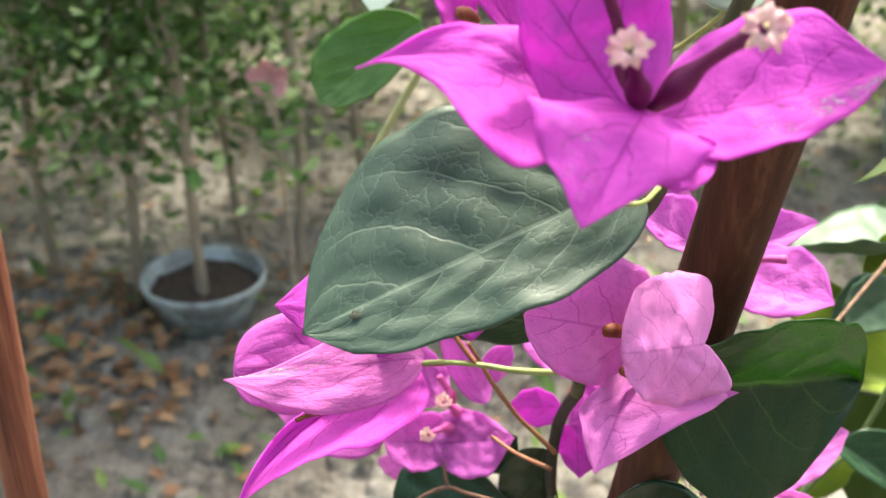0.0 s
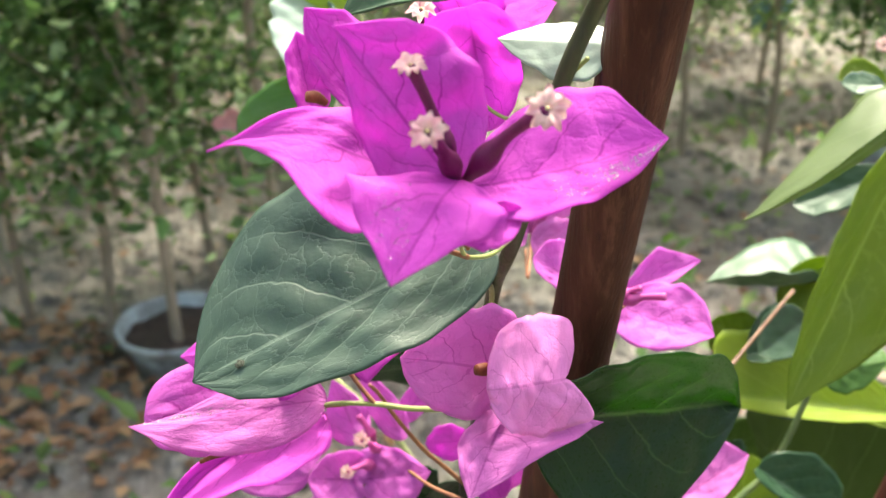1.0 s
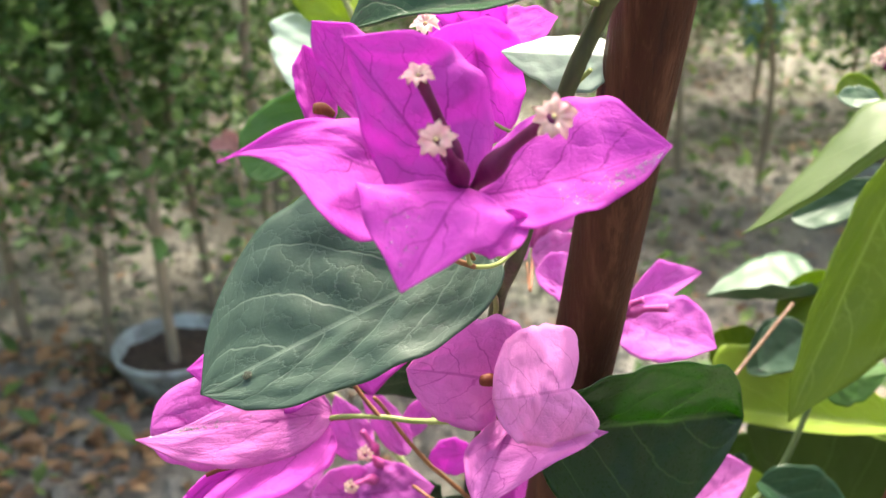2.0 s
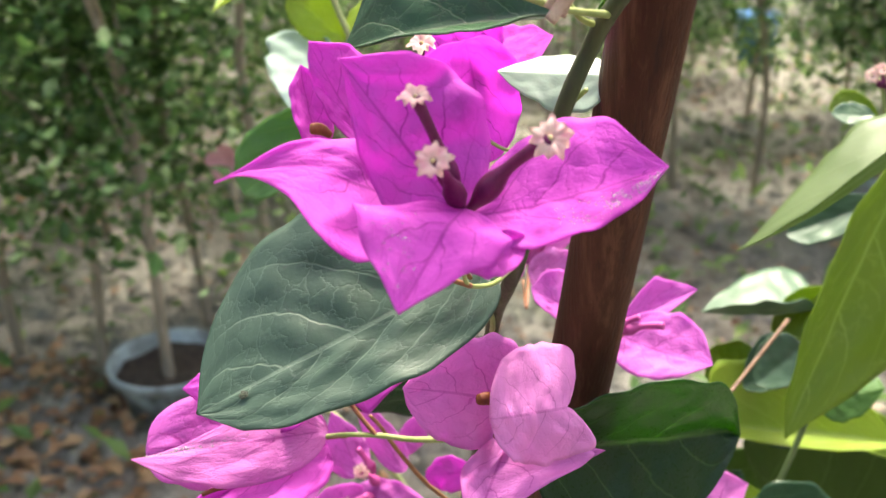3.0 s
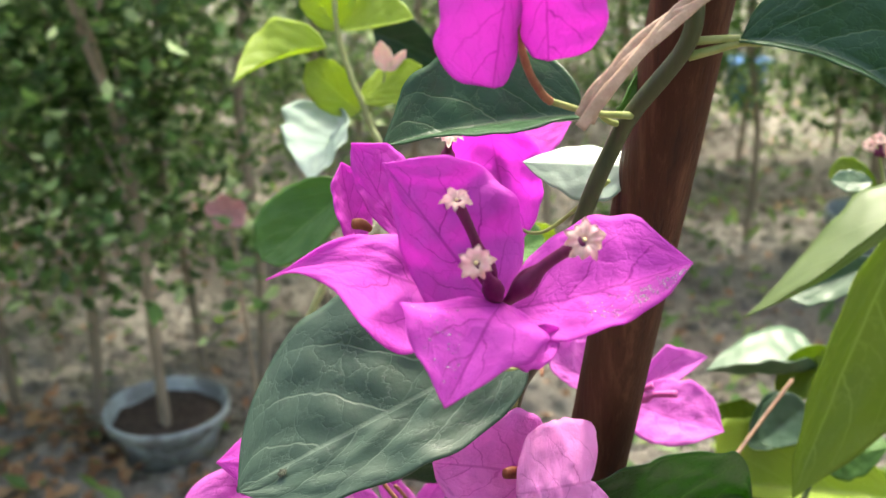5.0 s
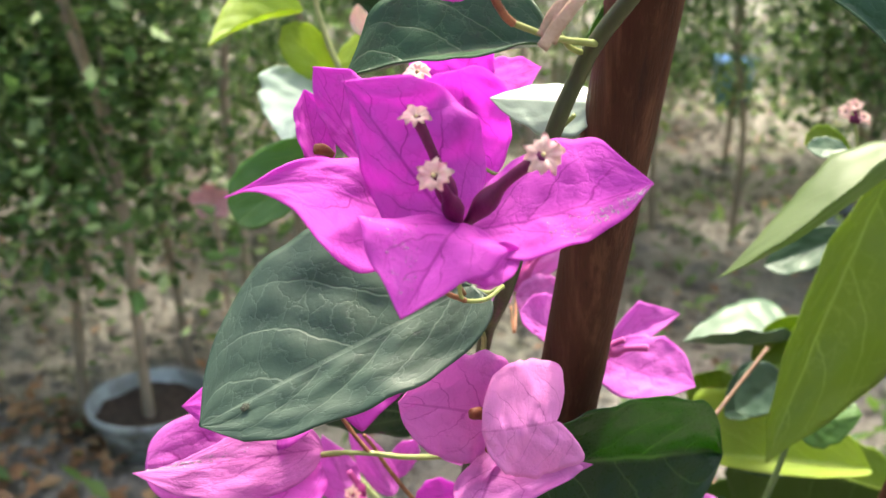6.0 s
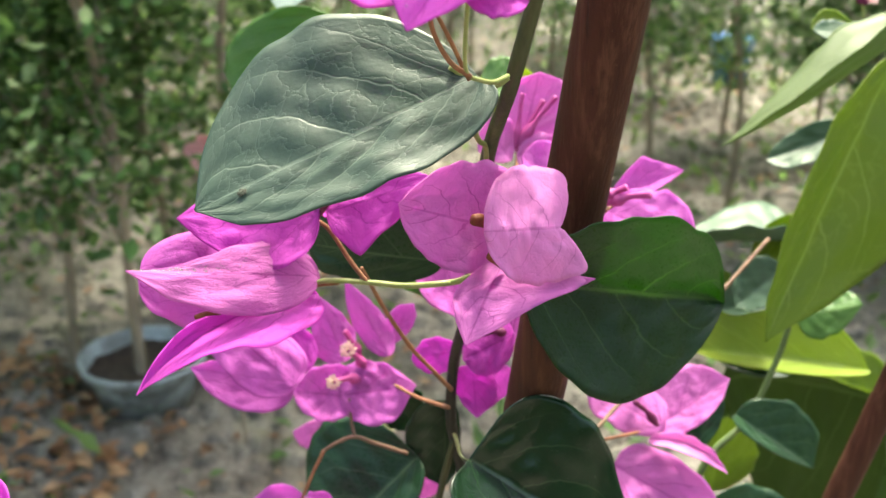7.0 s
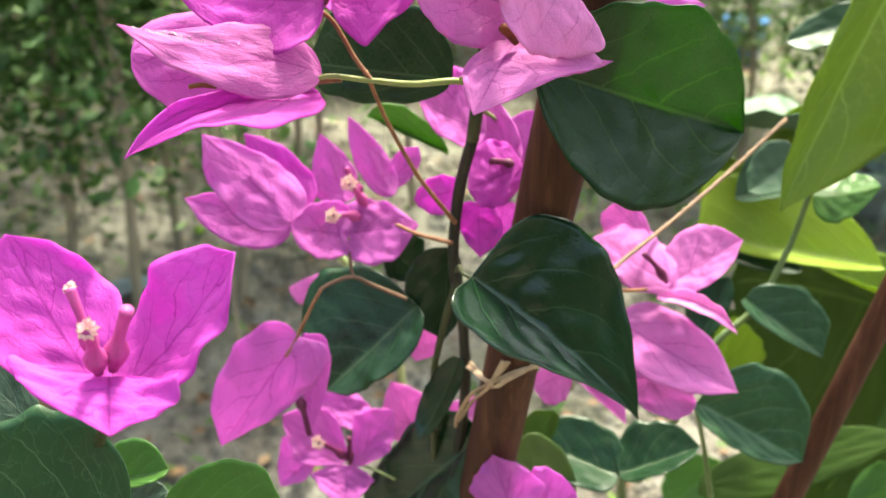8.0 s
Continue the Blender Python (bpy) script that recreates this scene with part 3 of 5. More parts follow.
# ---- the saplings of the nursery, behind ----
def crown_mesh(seed, low, high, spread, count, size):
    rng = random.Random(seed)
    clumps = []
    for _ in range(26):
        h = rng.uniform(low, high)
        w = rng.uniform(0, 6.28)
        r = spread * rng.uniform(0.1, 1.0)
        clumps.append((Vector((r * math.cos(w), r * math.sin(w), h)), rng.uniform(0.07, 0.17)))
    verts, faces = [], []
    for _ in range(count):
        c, s = rng.choice(clumps)
        p = c + Vector((rng.gauss(0, s), rng.gauss(0, s), rng.gauss(0, s * 0.9)))
        if p.z < low * 0.8:
            p.z = low + rng.uniform(0, 0.2)
        d = Vector((rng.gauss(0, 1), rng.gauss(0, 1), rng.gauss(-0.25, 0.6))).normalized()
        o = d.cross(Vector((rng.gauss(0, 0.5), rng.gauss(0, 0.5), 1))).normalized()
        nn = d.cross(o)
        z = size * rng.uniform(0.6, 1.25)
        k = len(verts)
        verts += [p, p + d * z * 0.38 + o * z * 0.30 + nn * z * 0.07, p + d * z * 0.75 + o * z * 0.17 + nn * z * 0.03, p + d * z - nn * z * 0.08,
                  p + d * z * 0.75 - o * z * 0.17 + nn * z * 0.03, p + d * z * 0.38 - o * z * 0.30 + nn * z * 0.07, p + d * z * 0.5]
        faces += [(k + i, k + i + 1, k + 6) for i in range(5)] + [(k + 5, k, k + 6)]
    me = bpy.data.meshes.new("crown")
    me.from_pydata(verts, [], faces)
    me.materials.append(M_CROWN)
    return me, clumps


def sapling(seed, height, low, spread, count, size):
    rng = random.Random(seed * 7 + 1)
    e = base_empty("sapling", (0, 0, 0), "leafy bougainvillea sapling with a bare thin trunk", "sapling", "saplings in the nursery")
    me, clumps = crown_mesh(seed, low, height, spread, count, size)
    attach(new("crown", me), e, "dense small dark green leaves")
    bm = bmesh.new()
    pts = [Vector((rng.uniform(-0.02, 0.02) * i, rng.uniform(-0.02, 0.02) * i, height * i / 5 - 0.05)) for i in range(6)]
    line = smooth_path(pts, 5)
    sweep(bm, line, lambda u: 0.012 * (1.15 - 0.7 * u), 9, 1.0, 0.25)
    bmesh.ops.recalc_face_normals(bm, faces=bm.faces)
    part("trunk", bm, M_BARK, e, "grey-brown slender trunk")
    for c, s in clumps[:8]:
        start = line[min(len(line) - 1, max(6, int(len(line) * (c.z / height) * 0.75)))]
        bm = bmesh.new()
        sweep(bm, smooth_path([start, (start + c) / 2 + Vector((0, 0, 0.04)), c], 4), lambda u: 0.0055 * (1.1 - 0.7 * u), 6)
        bmesh.ops.recalc_face_normals(bm, faces=bm.faces)
        part("limb", bm, M_BARK, e)
    return e


KINDS = [sapling(1, 1.95, 0.55, 0.25, 3800, 0.038), sapling(2, 1.75, 0.50, 0.27, 3600, 0.037), sapling(3, 2.05, 1.05, 0.22, 3200, 0.039), sapling(4, 1.6, 0.38, 0.28, 3900, 0.036)]


def plant_saplings():
    rng = random.Random(11)
    # (0.16, 2.62) is added, mostly hidden by shoot and stake, to shade the soil.
    spots = [(-0.70, 1.90, 1), (-1.15, 2.10, 0), (-0.74, 2.34, 1), (-0.92, 2.04, 3), (-0.54, 2.16, 2), (-0.47, 2.74, 2), (-1.7, 2.7, 2), (-1.25, 2.95, 0), (-0.17, 3.0, 2), (0.16, 2.62, 2),
             (0.95, 3.4, 2), (1.5, 2.6, 3), (1.25, 3.1, 0), (1.7, 3.7, 1), (0.55, 4.0, 2), (1.15, 4.4, 3), (2.0, 3.0, 2)]
    for row in range(7):
        y = 3.6 + row * 0.85
        for col in range(-7, 8):
            x = col * 0.62 + rng.uniform(-0.2, 0.2)
            if row < 2 and -0.5 < x < 0.55:
                continue
            if x > 0.7 and row > 0 and rng.random() < 0.4:
                continue
            if abs(x) < 0.35 * y + 3.0:
                spots.append((x, y + rng.uniform(-0.25, 0.25), rng.randrange(4)))
    # Unseen rows behind the camera, added to keep low sky off the shoot.
    for row in range(4):
        for col in range(-8, 9):
            spots.append((col * 0.55 + rng.uniform(-0.15, 0.15), -2.6 - row * 0.8 + rng.uniform(-0.2, 0.2), rng.randrange(4)))
    # Unseen saplings on both sides, added to close off the low sky.
    for y in (0.3, 1.0, 1.7, 2.4):
        for x in (-2.6, -2.0, 2.1, 2.7):
            spots.append((x + rng.uniform(-0.15, 0.15), y + rng.uniform(-0.2, 0.2), rng.randrange(4)))
    used = set()
    for x, y, kind in spots:
        m = pose(x, y, hill(x, y), rng.uniform(-3, 3), rng.uniform(-3, 3), rng.uniform(0, 360))
        if kind not in used:
            used.add(kind)
            KINDS[kind].matrix_basis = m
        else:
            copy_thing(KINDS[kind], m)


plant_saplings()


def plant_pot(x, y, r, h, tilt=0):
    z = hill(x, y)
    e = base_empty("plant_pot", (x, y, z), "grey-blue round plastic nursery pot with dark soil", "plant pot", "nursery pots")
    bm = bmesh.new()
    prof = [(r * 0.72, 0.0), (r * 0.90, h * 0.72), (r * 0.91, h * 0.76), (r * 1.0, h * 0.78), (r * 1.02, h * 0.97), (r * 1.01, h), (r * 0.975, h * 0.985), (r * 0.93, h * 0.7), (r * 0.7, 0.01)]
    rings = [[bm.verts.new((x + a * math.cos(w), y + a * math.sin(w), z + b)) for w in (2 * math.pi * k / 40 for k in range(40))] for a, b in prof]
    for r0, r1 in zip(rings, rings[1:]):
        for k in range(40):
            bm.faces.new((r0[k], r0[(k + 1) % 40], r1[(k + 1) % 40], r1[k]))
    bm.faces.new(rings[0][::-1])
    part("body", bm, M_POT, e)
    bm = bmesh.new()
    rings = [[bm.verts.new((x + r * 0.93 * s * math.cos(w), y + r * 0.93 * s * math.sin(w), z + h * 0.70 + 0.022 * noise.noise(Vector((s * 3 * math.cos(w), s * 3 * math.sin(w), x * 9))))) for w in (2 * math.pi * k / 24 for k in range(24))] for s in (1, 0.75, 0.5, 0.25, 0.05)]
    for r0, r1 in zip(rings, rings[1:]):
        for k in range(24):
            bm.faces.new((r0[k], r0[(k + 1) % 24], r1[(k + 1) % 24], r1[k]))
    bm.faces.new(rings[-1])
    part("soil", bm, M_POT_SOIL, e, "dark brown potting soil")


plant_pot(-0.70, 1.918, 0.138, 0.115)
plant_pot(-1.75, 2.75, 0.14, 0.22)
plant_pot(1.25, 3.05, 0.14, 0.22)


def bucket(x, y):
    z = hill(x, y)
    e = base_empty("bucket", (x, y, z), "blue plastic bucket standing between the saplings", "bucket")
    bm = bmesh.new()
    prof = [(0.09, 0), (0.12, 0.24), (0.128, 0.24), (0.128, 0.26), (0.115, 0.26), (0.086, 0.01)]
    rings = [[bm.verts.new((x + a * math.cos(w), y + a * math.sin(w), z + b)) for w in (2 * math.pi * k / 32 for k in range(32))] for a, b in prof]
    for r0, r1 in zip(rings, rings[1:]):
        for k in range(32):
            bm.faces.new((r0[k], r0[(k + 1) % 32], r1[(k + 1) % 32], r1[k]))
    bm.faces.new(rings[0][::-1])
    bm.faces.new(rings[-1])
    part("body", bm, M_BLUE, e)


bucket(1.45, 5.6)


# ---- the stakes ----
def stake(pts, r0, r1, label, material=M_STAKE):
    """A peeled bamboo stake, driven into the soil, with faint nodes."""
    bm = bmesh.new()
    line = smooth_path(pts, 60)
    n = len(line)
    sweep(bm, line, lambda u: (r0 + (r1 - r0) * u) * (1 + 0.05 * math.exp(-(((u * 7.3) % 1 - 0.5) / 0.02) ** 2)), 28, 1.0, 0.012)
    bmesh.ops.recalc_face_normals(bm, faces=bm.faces)
    return tagged(part("stake", bm, material, None), label, "stake", "plant stakes")


def on_line(p, q, z):
    p, q = Vector(p), Vector(q)
    return p + (q - p) * ((z - p.z) / (q.z - p.z))


POLE_A, POLE_B = (0.0858, 0.2155, 1.26), (0.0561, 0.2770, 0.953)
stake([on_line(POLE_A, POLE_B, -0.15), on_line(POLE_A, POLE_B, 0.7), on_line(POLE_A, POLE_B, 1.42)], 0.0103, 0.0098, "smooth red-brown bamboo stake tied to the flowering shoot")
S2A, S2B = (0.2292, 0.3600, 0.9773), (0.2050, 0.3600, 0.8753)
stake([on_line(S2A, S2B, -0.15), on_line(S2A, S2B, 0.5), on_line(S2A, S2B, 1.12)], 0.0068, 0.0064, "leaning red-brown wooden stake among the yellow-green leaves")
S3A, S3B = (-0.1750, 0.3000, 1.0770), (-0.1780, 0.3000, 0.9740)
stake([on_line(S3A, S3B, -0.15), on_line(S3A, S3B, 0.5), on_line(S3A, S3B, 1.5)], 0.0085, 0.0080, "reddish weathered stake standing beside the flowers", M_STAKE_PALE)

# ---- the flowering shoot on the stake ----
plant = base_empty("bougainvillea", (0.03, 0.36, -0.02), "bougainvillea shoot with magenta bracts and dark green leaves", "bougainvillea", "bougainvillea shoots")
tube("stem", [(0.03, 0.36, -0.02), (0.025, 0.34, 0.5), (0.03, 0.315, 0.8), (0.0419, 0.2950, 0.9370), (0.0408, 0.2900, 0.9860), (0.0355, 0.2850, 1.0175), (0.0362, 0.2780, 1.0480), (0.0405, 0.2600, 1.0750)], 0.0024, 0.0020, M_WOOD_STEM, plant, "dark woody lower stem", 14, 1.0, 0.10)
tube("stem", [(0.0402, 0.2610, 1.0730), (0.0452, 0.2400, 1.1340), (0.0511, 0.2130, 1.1653), (0.0604, 0.2030, 1.2071), (0.0673, 0.2030, 1.2254), (0.0716, 0.2010, 1.2343), (0.0810, 0.1970, 1.2488), (0.0827, 0.1970, 1.2593),
              (0.0834, 0.2030, 1.2792), (0.0863, 0.2150, 1.3093)], 0.0022, 0.0020, M_STEM, plant, "smooth olive-green stem", 14, 1.0, 0.07)
tube("side_stem", [(0.0328, 0.3000, 0.8956), (0.0299, 0.2970, 0.9564), (0.0309, 0.2950, 0.9758), (0.0366, 0.2850, 1.0104)], 0.0016, 0.0014, M_STEM, plant)
tube("side_stem", [(0.0483, 0.3000, 1.0691), (0.0407, 0.2700, 1.0873), (0.0453, 0.2350, 1.1370), (0.0426, 0.2250, 1.1473), (0.0389, 0.2200, 1.1550)], 0.0008, 0.0008, M_GREEN_TWIG, plant)

# the large head in the middle
A = flower(plant, [(0.0499, 0.2040, 1.1694), (0.0463, 0.1960, 1.1695), (0.0428, 0.1900, 1.1712), (0.0397, 0.1860, 1.1737), (0.0393, 0.1780, 1.1825), (0.0402, 0.1660, 1.1983)], 0.00065, M_GREEN_TWIG, "open magenta head with three cream stars")
tube("stalk", [(0.0405, 0.1870, 1.1726), (0.0356, 0.1820, 1.1772), (0.0318, 0.1750, 1.1863), (0.0319, 0.1660, 1.1976)], 0.0007, 0.0005, M_RED_TWIG, A)
A1 = bract(A, M_DEEP, (0.0420, 0.1650, 1.1990), (0.0800, 0.1660, 1.2090), (0.0590, 0.1780, 1.2150), (0.0570, 0.1560, 1.1960), a=0.7, b=0.62, a2=0.4, b2=0.8, cup=-0.08, lobe=0.03, ruffle=0.06)
dew(A1, 150, (0.35, 0.95, 0.65), (0.55, 0.95, 0.8), 0.00045)
bract(A, M_DEEP, (0.0390, 0.1670, 1.1980), (0.0150, 0.1710, 1.2290), (0.0230, 0.1680, 1.2000), (0.0410, 0.1780, 1.2210), a=0.5, b=1.3, a2=0.5, b2=0.6, cup=-0.08, bow=-0.03)
A3 = bract(A, M_DEEP, (0.0402, 0.1630, 1.2007), (0.0294, 0.1350, 1.1914), (0.0197, 0.1480, 1.2075), (0.0495, 0.1470, 1.1995), a=0.7, b=1.0, b2=1.25, tri=0.7, fold=0.22, cup=0.06, lobe=0.0)
dew(A3, 70, (0.3, 0.8, 0.5), (0.05, 0.5, 0.2), 0.0004, 2)
bract(A, M_DEEP, (0.0520, 0.1600, 1.1960), (0.0390, 0.1520, 1.1960), (0.0470, 0.1500, 1.1920), (0.0450, 0.1530, 1.2000), point=0, ruffle=0.03, a=0.5, b=0.5, fold=0.1)
bract(A, M_DEEP, (0.0300, 0.1690, 1.1980), (-0.0090, 0.1600, 1.2070), (0.0180, 0.1550, 1.1920), (0.0180, 0.1780, 1.2110), a=1.0, b=2.6, a2=0.7, b2=1.6, fold=-0.12, sway=0.167, lobe=0.0, nu=48)
floret(A, (0.0395, 0.1640, 1.2002), (0.0350, 0.1490, 1.2153), 0.0036)
floret(A, (0.0387, 0.1660, 1.2009), (0.0308, 0.1630, 1.2235), 0.0032, 0.0013, face=(0.1, -0.75, 0.9))
floret(A, (0.0411, 0.1640, 1.2003), (0.0562, 0.1560, 1.2176), 0.0040, 0.0014)

# its neighbour, half hidden
Bf = flower(plant, [(0.0401, 0.1980, 1.1696), (0.0312, 0.1850, 1.1890), (0.0191, 0.1880, 1.2006), (0.0127, 0.1870, 1.2051)], 0.0006, M_RED_TWIG, "half-hidden magenta head with a withered tube")
bract(Bf, M_DEEP, (0.0180, 0.1880, 1.2060), (0.0060, 0.1880, 1.2290), (0.0090, 0.1860, 1.2150), (0.0180, 0.1950, 1.2220), a=0.6, b=0.7, a2=0.6, b2=0.5, cup=-0.06)
bract(Bf, M_DEEP, (0.0060, 0.1920, 1.2040), (0.0020, 0.1970, 1.2220), (0.0010, 0.1900, 1.2130), (0.0090, 0.1970, 1.2140), a=0.5, b=0.5)
withered(Bf, (0.0100, 0.1860, 1.2090), (0.0060, 0.1840, 1.2110), 0.0011)

# the top head, hanging into view, and its neighbours
F = flower(plant, [(0.0703, 0.2000, 1.2325), (0.0604, 0.1930, 1.2348), (0.0503, 0.1845, 1.2393)], 0.0009, M_GREEN_TWIG, "magenta head hanging from a short stalk")
tube("pedicel", [(0.0505, 0.1847, 1.2392), (0.0484, 0.1820, 1.2416), (0.0451, 0.1760, 1.2481), (0.0429, 0.1700, 1.2571), (0.0424, 0.1680, 1.2649)], 0.0009, 0.0008, M_RED_TWIG, F, "orange-red pedicel")
bract(F, M_DEEP, (0.0420, 0.1600, 1.2770), (0.0380, 0.1660, 1.2460), (0.0430, 0.1690, 1.2560), (0.0270, 0.1630, 1.2590), point=0, a=0.5, b=0.28, cup=0.12)
bract(F, M_DEEP, (0.0470, 0.1600, 1.2770), (0.0490, 0.1680, 1.2510), (0.0600, 0.1640, 1.2620), (0.0430, 0.1690, 1.2600), point=0, a=0.5, b=0.28, cup=0.12)
bract(F, M_DEEP, (0.0426, 0.1720, 1.2612), (0.0443, 0.2050, 1.2909), (0.0301, 0.1900, 1.2741), (0.0562, 0.1900, 1.2740), a=0.45, b=0.78)
leaf(plant, M_LEAF2, (0.0590, 0.1990, 1.2340), (0.0110, 0.2030, 1.2240), (0.0430, 0.1880, 1.2320), (0.0330, 0.2150, 1.2470), a=0.45, b=0.9, a2=0.45, b2=0.5, sway=0.09, fold=-0.2, label="dark green leaf with fine raised veins")
tube("petiole", [(0.0688, 0.2030, 1.2295), (0.0643, 0.1990, 1.2318), (0.0606, 0.1960, 1.2367)], 0.0008, 0.0006, M_GREEN_TWIG, plant)
leaf(plant, M_LEAF2, (0.0930, 0.1970, 1.2500), (0.1340, 0.1820, 1.2310), (0.1180, 0.1960, 1.2640), (0.1090, 0.1860, 1.2480), a=0.42, b=0.7, sway=-0.14, fold=0.02, label="large dark leaf with a grey sheen")
tube("petiole", [(0.0821, 0.1990, 1.2463), (0.0875, 0.1980, 1.2480), (0.0934, 0.1970, 1.2497), (0.0981, 0.1980, 1.2493)], 0.0011, 0.0007, M_GREEN_TWIG, plant)
tube("petiole", [(0.0825, 0.1990, 1.2497), (0.0873, 0.1980, 1.2503), (0.0929, 0.1970, 1.2507)], 0.0010, 0.0008, M_GREEN_TWIG, plant)
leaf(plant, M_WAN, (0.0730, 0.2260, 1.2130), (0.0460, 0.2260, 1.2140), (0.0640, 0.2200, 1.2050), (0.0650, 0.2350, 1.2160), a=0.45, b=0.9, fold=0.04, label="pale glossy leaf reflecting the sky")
leaf(plant, M_MID, (0.0710, 0.2150, 1.2276), (0.0694, 0.2150, 1.2311), (0.0751, 0.2200, 1.2400), (0.0689, 0.2150, 1.2304), label="small young leaf behind the stem")

# the head behind it, against the light
Cf = flower(plant, [(0.0675, 0.2150, 1.2121), (0.0517, 0.2400, 1.1891), (0.0387, 0.2450, 1.1942), (0.0305, 0.2450, 1.2010)], 0.0006, M_GREEN_TWIG, "soft bright magenta head behind the others")
bract(Cf, M_LIT, (0.0370, 0.2500, 1.2170), (0.0440, 0.2450, 1.1840), (0.0520, 0.2460, 1.2070), (0.0230, 0.2460, 1.2000), point=0, a=0.4, b=0.55)
bract(Cf, M_LIT, (0.0380, 0.2540, 1.2120), (0.0620, 0.2720, 1.2140), (0.0470, 0.2700, 1.2170), (0.0500, 0.2550, 1.2070), a=0.5, b=0.6)
bract(Cf, M_LIT, (0.0340, 0.2600, 1.2040), (0.0440, 0.2640, 1.2260), (0.0230, 0.2620, 1.2210), (0.0460, 0.2620, 1.2110), a=0.5, b=0.6)
floret(Cf, (0.0251, 0.2400, 1.2091), (0.0262, 0.2360, 1.2191), 0.0036, 0.0012, face=(0, -0.8, 0.8))

# the large grey-green leaf below the head
grey = leaf(plant, M_GREY, (0.0420, 0.2050, 1.1690), (-0.0270, 0.1840, 1.1380), (0.0210, 0.1840, 1.1460), (-0.0090, 0.2140, 1.1780), a=0.42, b=0.6, a2=0.9, b2=0.95, lobe=0.16, fold=0.03, cup=-0.03, ruffle=0.05, pleat=0.02, nu=48, nv=18, label="large matt grey-green leaf with pale veins and a bite mark")
scar(grey, 0.80, 0.47, 0.0013)
tube("petiole", [(0.0500, 0.2060, 1.1688), (0.0465, 0.2060, 1.1665), (0.0407, 0.2060, 1.1679), (0.0350, 0.2050, 1.1711)], 0.0009, 0.0007, M_GREEN_TWIG, plant)

# the pale head against the stake
Pf = flower(plant, [(0.0360, 0.2350, 1.0986), (0.0445, 0.2280, 1.1056), (0.0500, 0.2180, 1.1153)], 0.0008, M_GREEN_TWIG, "fading pale pink head with two withered tubes")
bract(Pf, M_PALE, (0.0650, 0.2090, 1.1270), (0.0450, 0.1990, 1.1290), (0.0600, 0.2020, 1.1130), (0.0560, 0.2140, 1.1430), point=0, a=0.2, b=0.32, lobe=0.55, lobe2=0.38, slit=0.7, cup=0.1, fold=0.08, label="pale lilac-pink bract")
bract(Pf, M_PINK, (0.0530, 0.2160, 1.1230), (0.0220, 0.2050, 1.1340), (0.0370, 0.2070, 1.1140), (0.0460, 0.2210, 1.1420), a=0.45, b=0.75, cup=-0.1, point=0.1)
bract(Pf, M_PINK, (0.0510, 0.2140, 1.1150), (0.0410, 0.1900, 1.1000), (0.0730, 0.2090, 1.1120), (0.0370, 0.2040, 1.1100), a=0.7, b=1.1, b2=0.6, tri=0.6, fold=0.15)
bract(Pf, M_PINK, (0.0560, 0.2130, 1.1090), (0.0770, 0.2120, 1.1110), (0.0640, 0.2160, 1.1100), (0.0640, 0.2100, 1.1070), a=0.6, b=1.0, fold=0.15)
withered(Pf, (0.0470, 0.2120, 1.1260), (0.0418, 0.2083, 1.1290), 0.0014)
withered(Pf, (0.0510, 0.2090, 1.1150), (0.0466, 0.2060, 1.1195), 0.0014)

# the broad leaf in front of the stake
leaf(plant, M_BACKLIT, (0.0570, 0.2170, 1.1070), (0.1300, 0.2710, 1.0780), (0.1010, 0.2330, 1.1220), (0.0890, 0.2220, 1.0660), point=0, a=0.55, b=0.29, a2=0.8, b2=0.58, lobe=0.03, fold=-0.14, cup=-0.04, bow=0.05, nu=40, nv=14, label="broad dark green leaf with pale veins, lit from behind")
tube("petiole", [(0.0465, 0.2380, 1.0977), (0.0559, 0.2370, 1.1022), (0.0650, 0.2360, 1.1044)], 0.0009, 0.0008, M_GREEN_TWIG, plant)

# the lower cluster: a pale green side shoot with its heads
tube("side_shoot", [(0.0408, 0.2680, 1.0863), (0.0359, 0.2380, 1.0973), (0.0218, 0.2380, 1.0957), (0.0087, 0.2400, 1.0956), (-0.0049, 0.2380, 1.0964), (-0.0144, 0.2400, 1.0909)], 0.0011, 0.0007, M_GREEN_TWIG, plant, "pale green side shoot")
Q = flower(plant, [(0.0091, 0.2400, 1.0956), (0.0036, 0.2420, 1.1019), (-0.0025, 0.2430, 1.1113), (-0.0065, 0.2430, 1.1149)], 0.0008, M_RED_TWIG, "magenta head with dark wine-red tubes")
bract(Q, M_DEEP, (-0.0050, 0.2380, 1.1200), (-0.0440, 0.2220, 1.1220), (-0.0180, 0.2260, 1.1050), (-0.0210, 0.2460, 1.1300), a=0.5, b=1.0, cup=-0.1)
bract(Q, M_DEEP, (-0.0030, 0.2400, 1.1190), (0.0290, 0.2400, 1.1310), (0.0060, 0.2480, 1.1320), (0.0080, 0.2340, 1.1080), a=0.6, b=0.8, a2=0.5, b2=1.0, tri=0.5, fold=-0.12)
bract(Q, M_DEEP, (-0.0047, 0.2460, 1.1148), (0.0029, 0.2620, 1.1370), (-0.0109, 0.2580, 1.1284), (0.0076, 0.2520, 1.1232), a=0.5, b=0.91)
floret(Q, (-0.0083, 0.2430, 1.1179), (-0.0264, 0.2320, 1.1295), 0.0030, 0.0013)
floret(Q, (-0.0056, 0.2420, 1.1171), (-0.0022, 0.2380, 1.1319), 0.0036, 0.0014)
floret(Q, (-0.0075, 0.2440, 1.1174), (-0.0096, 0.2420, 1.1324), 0, 0.0013)
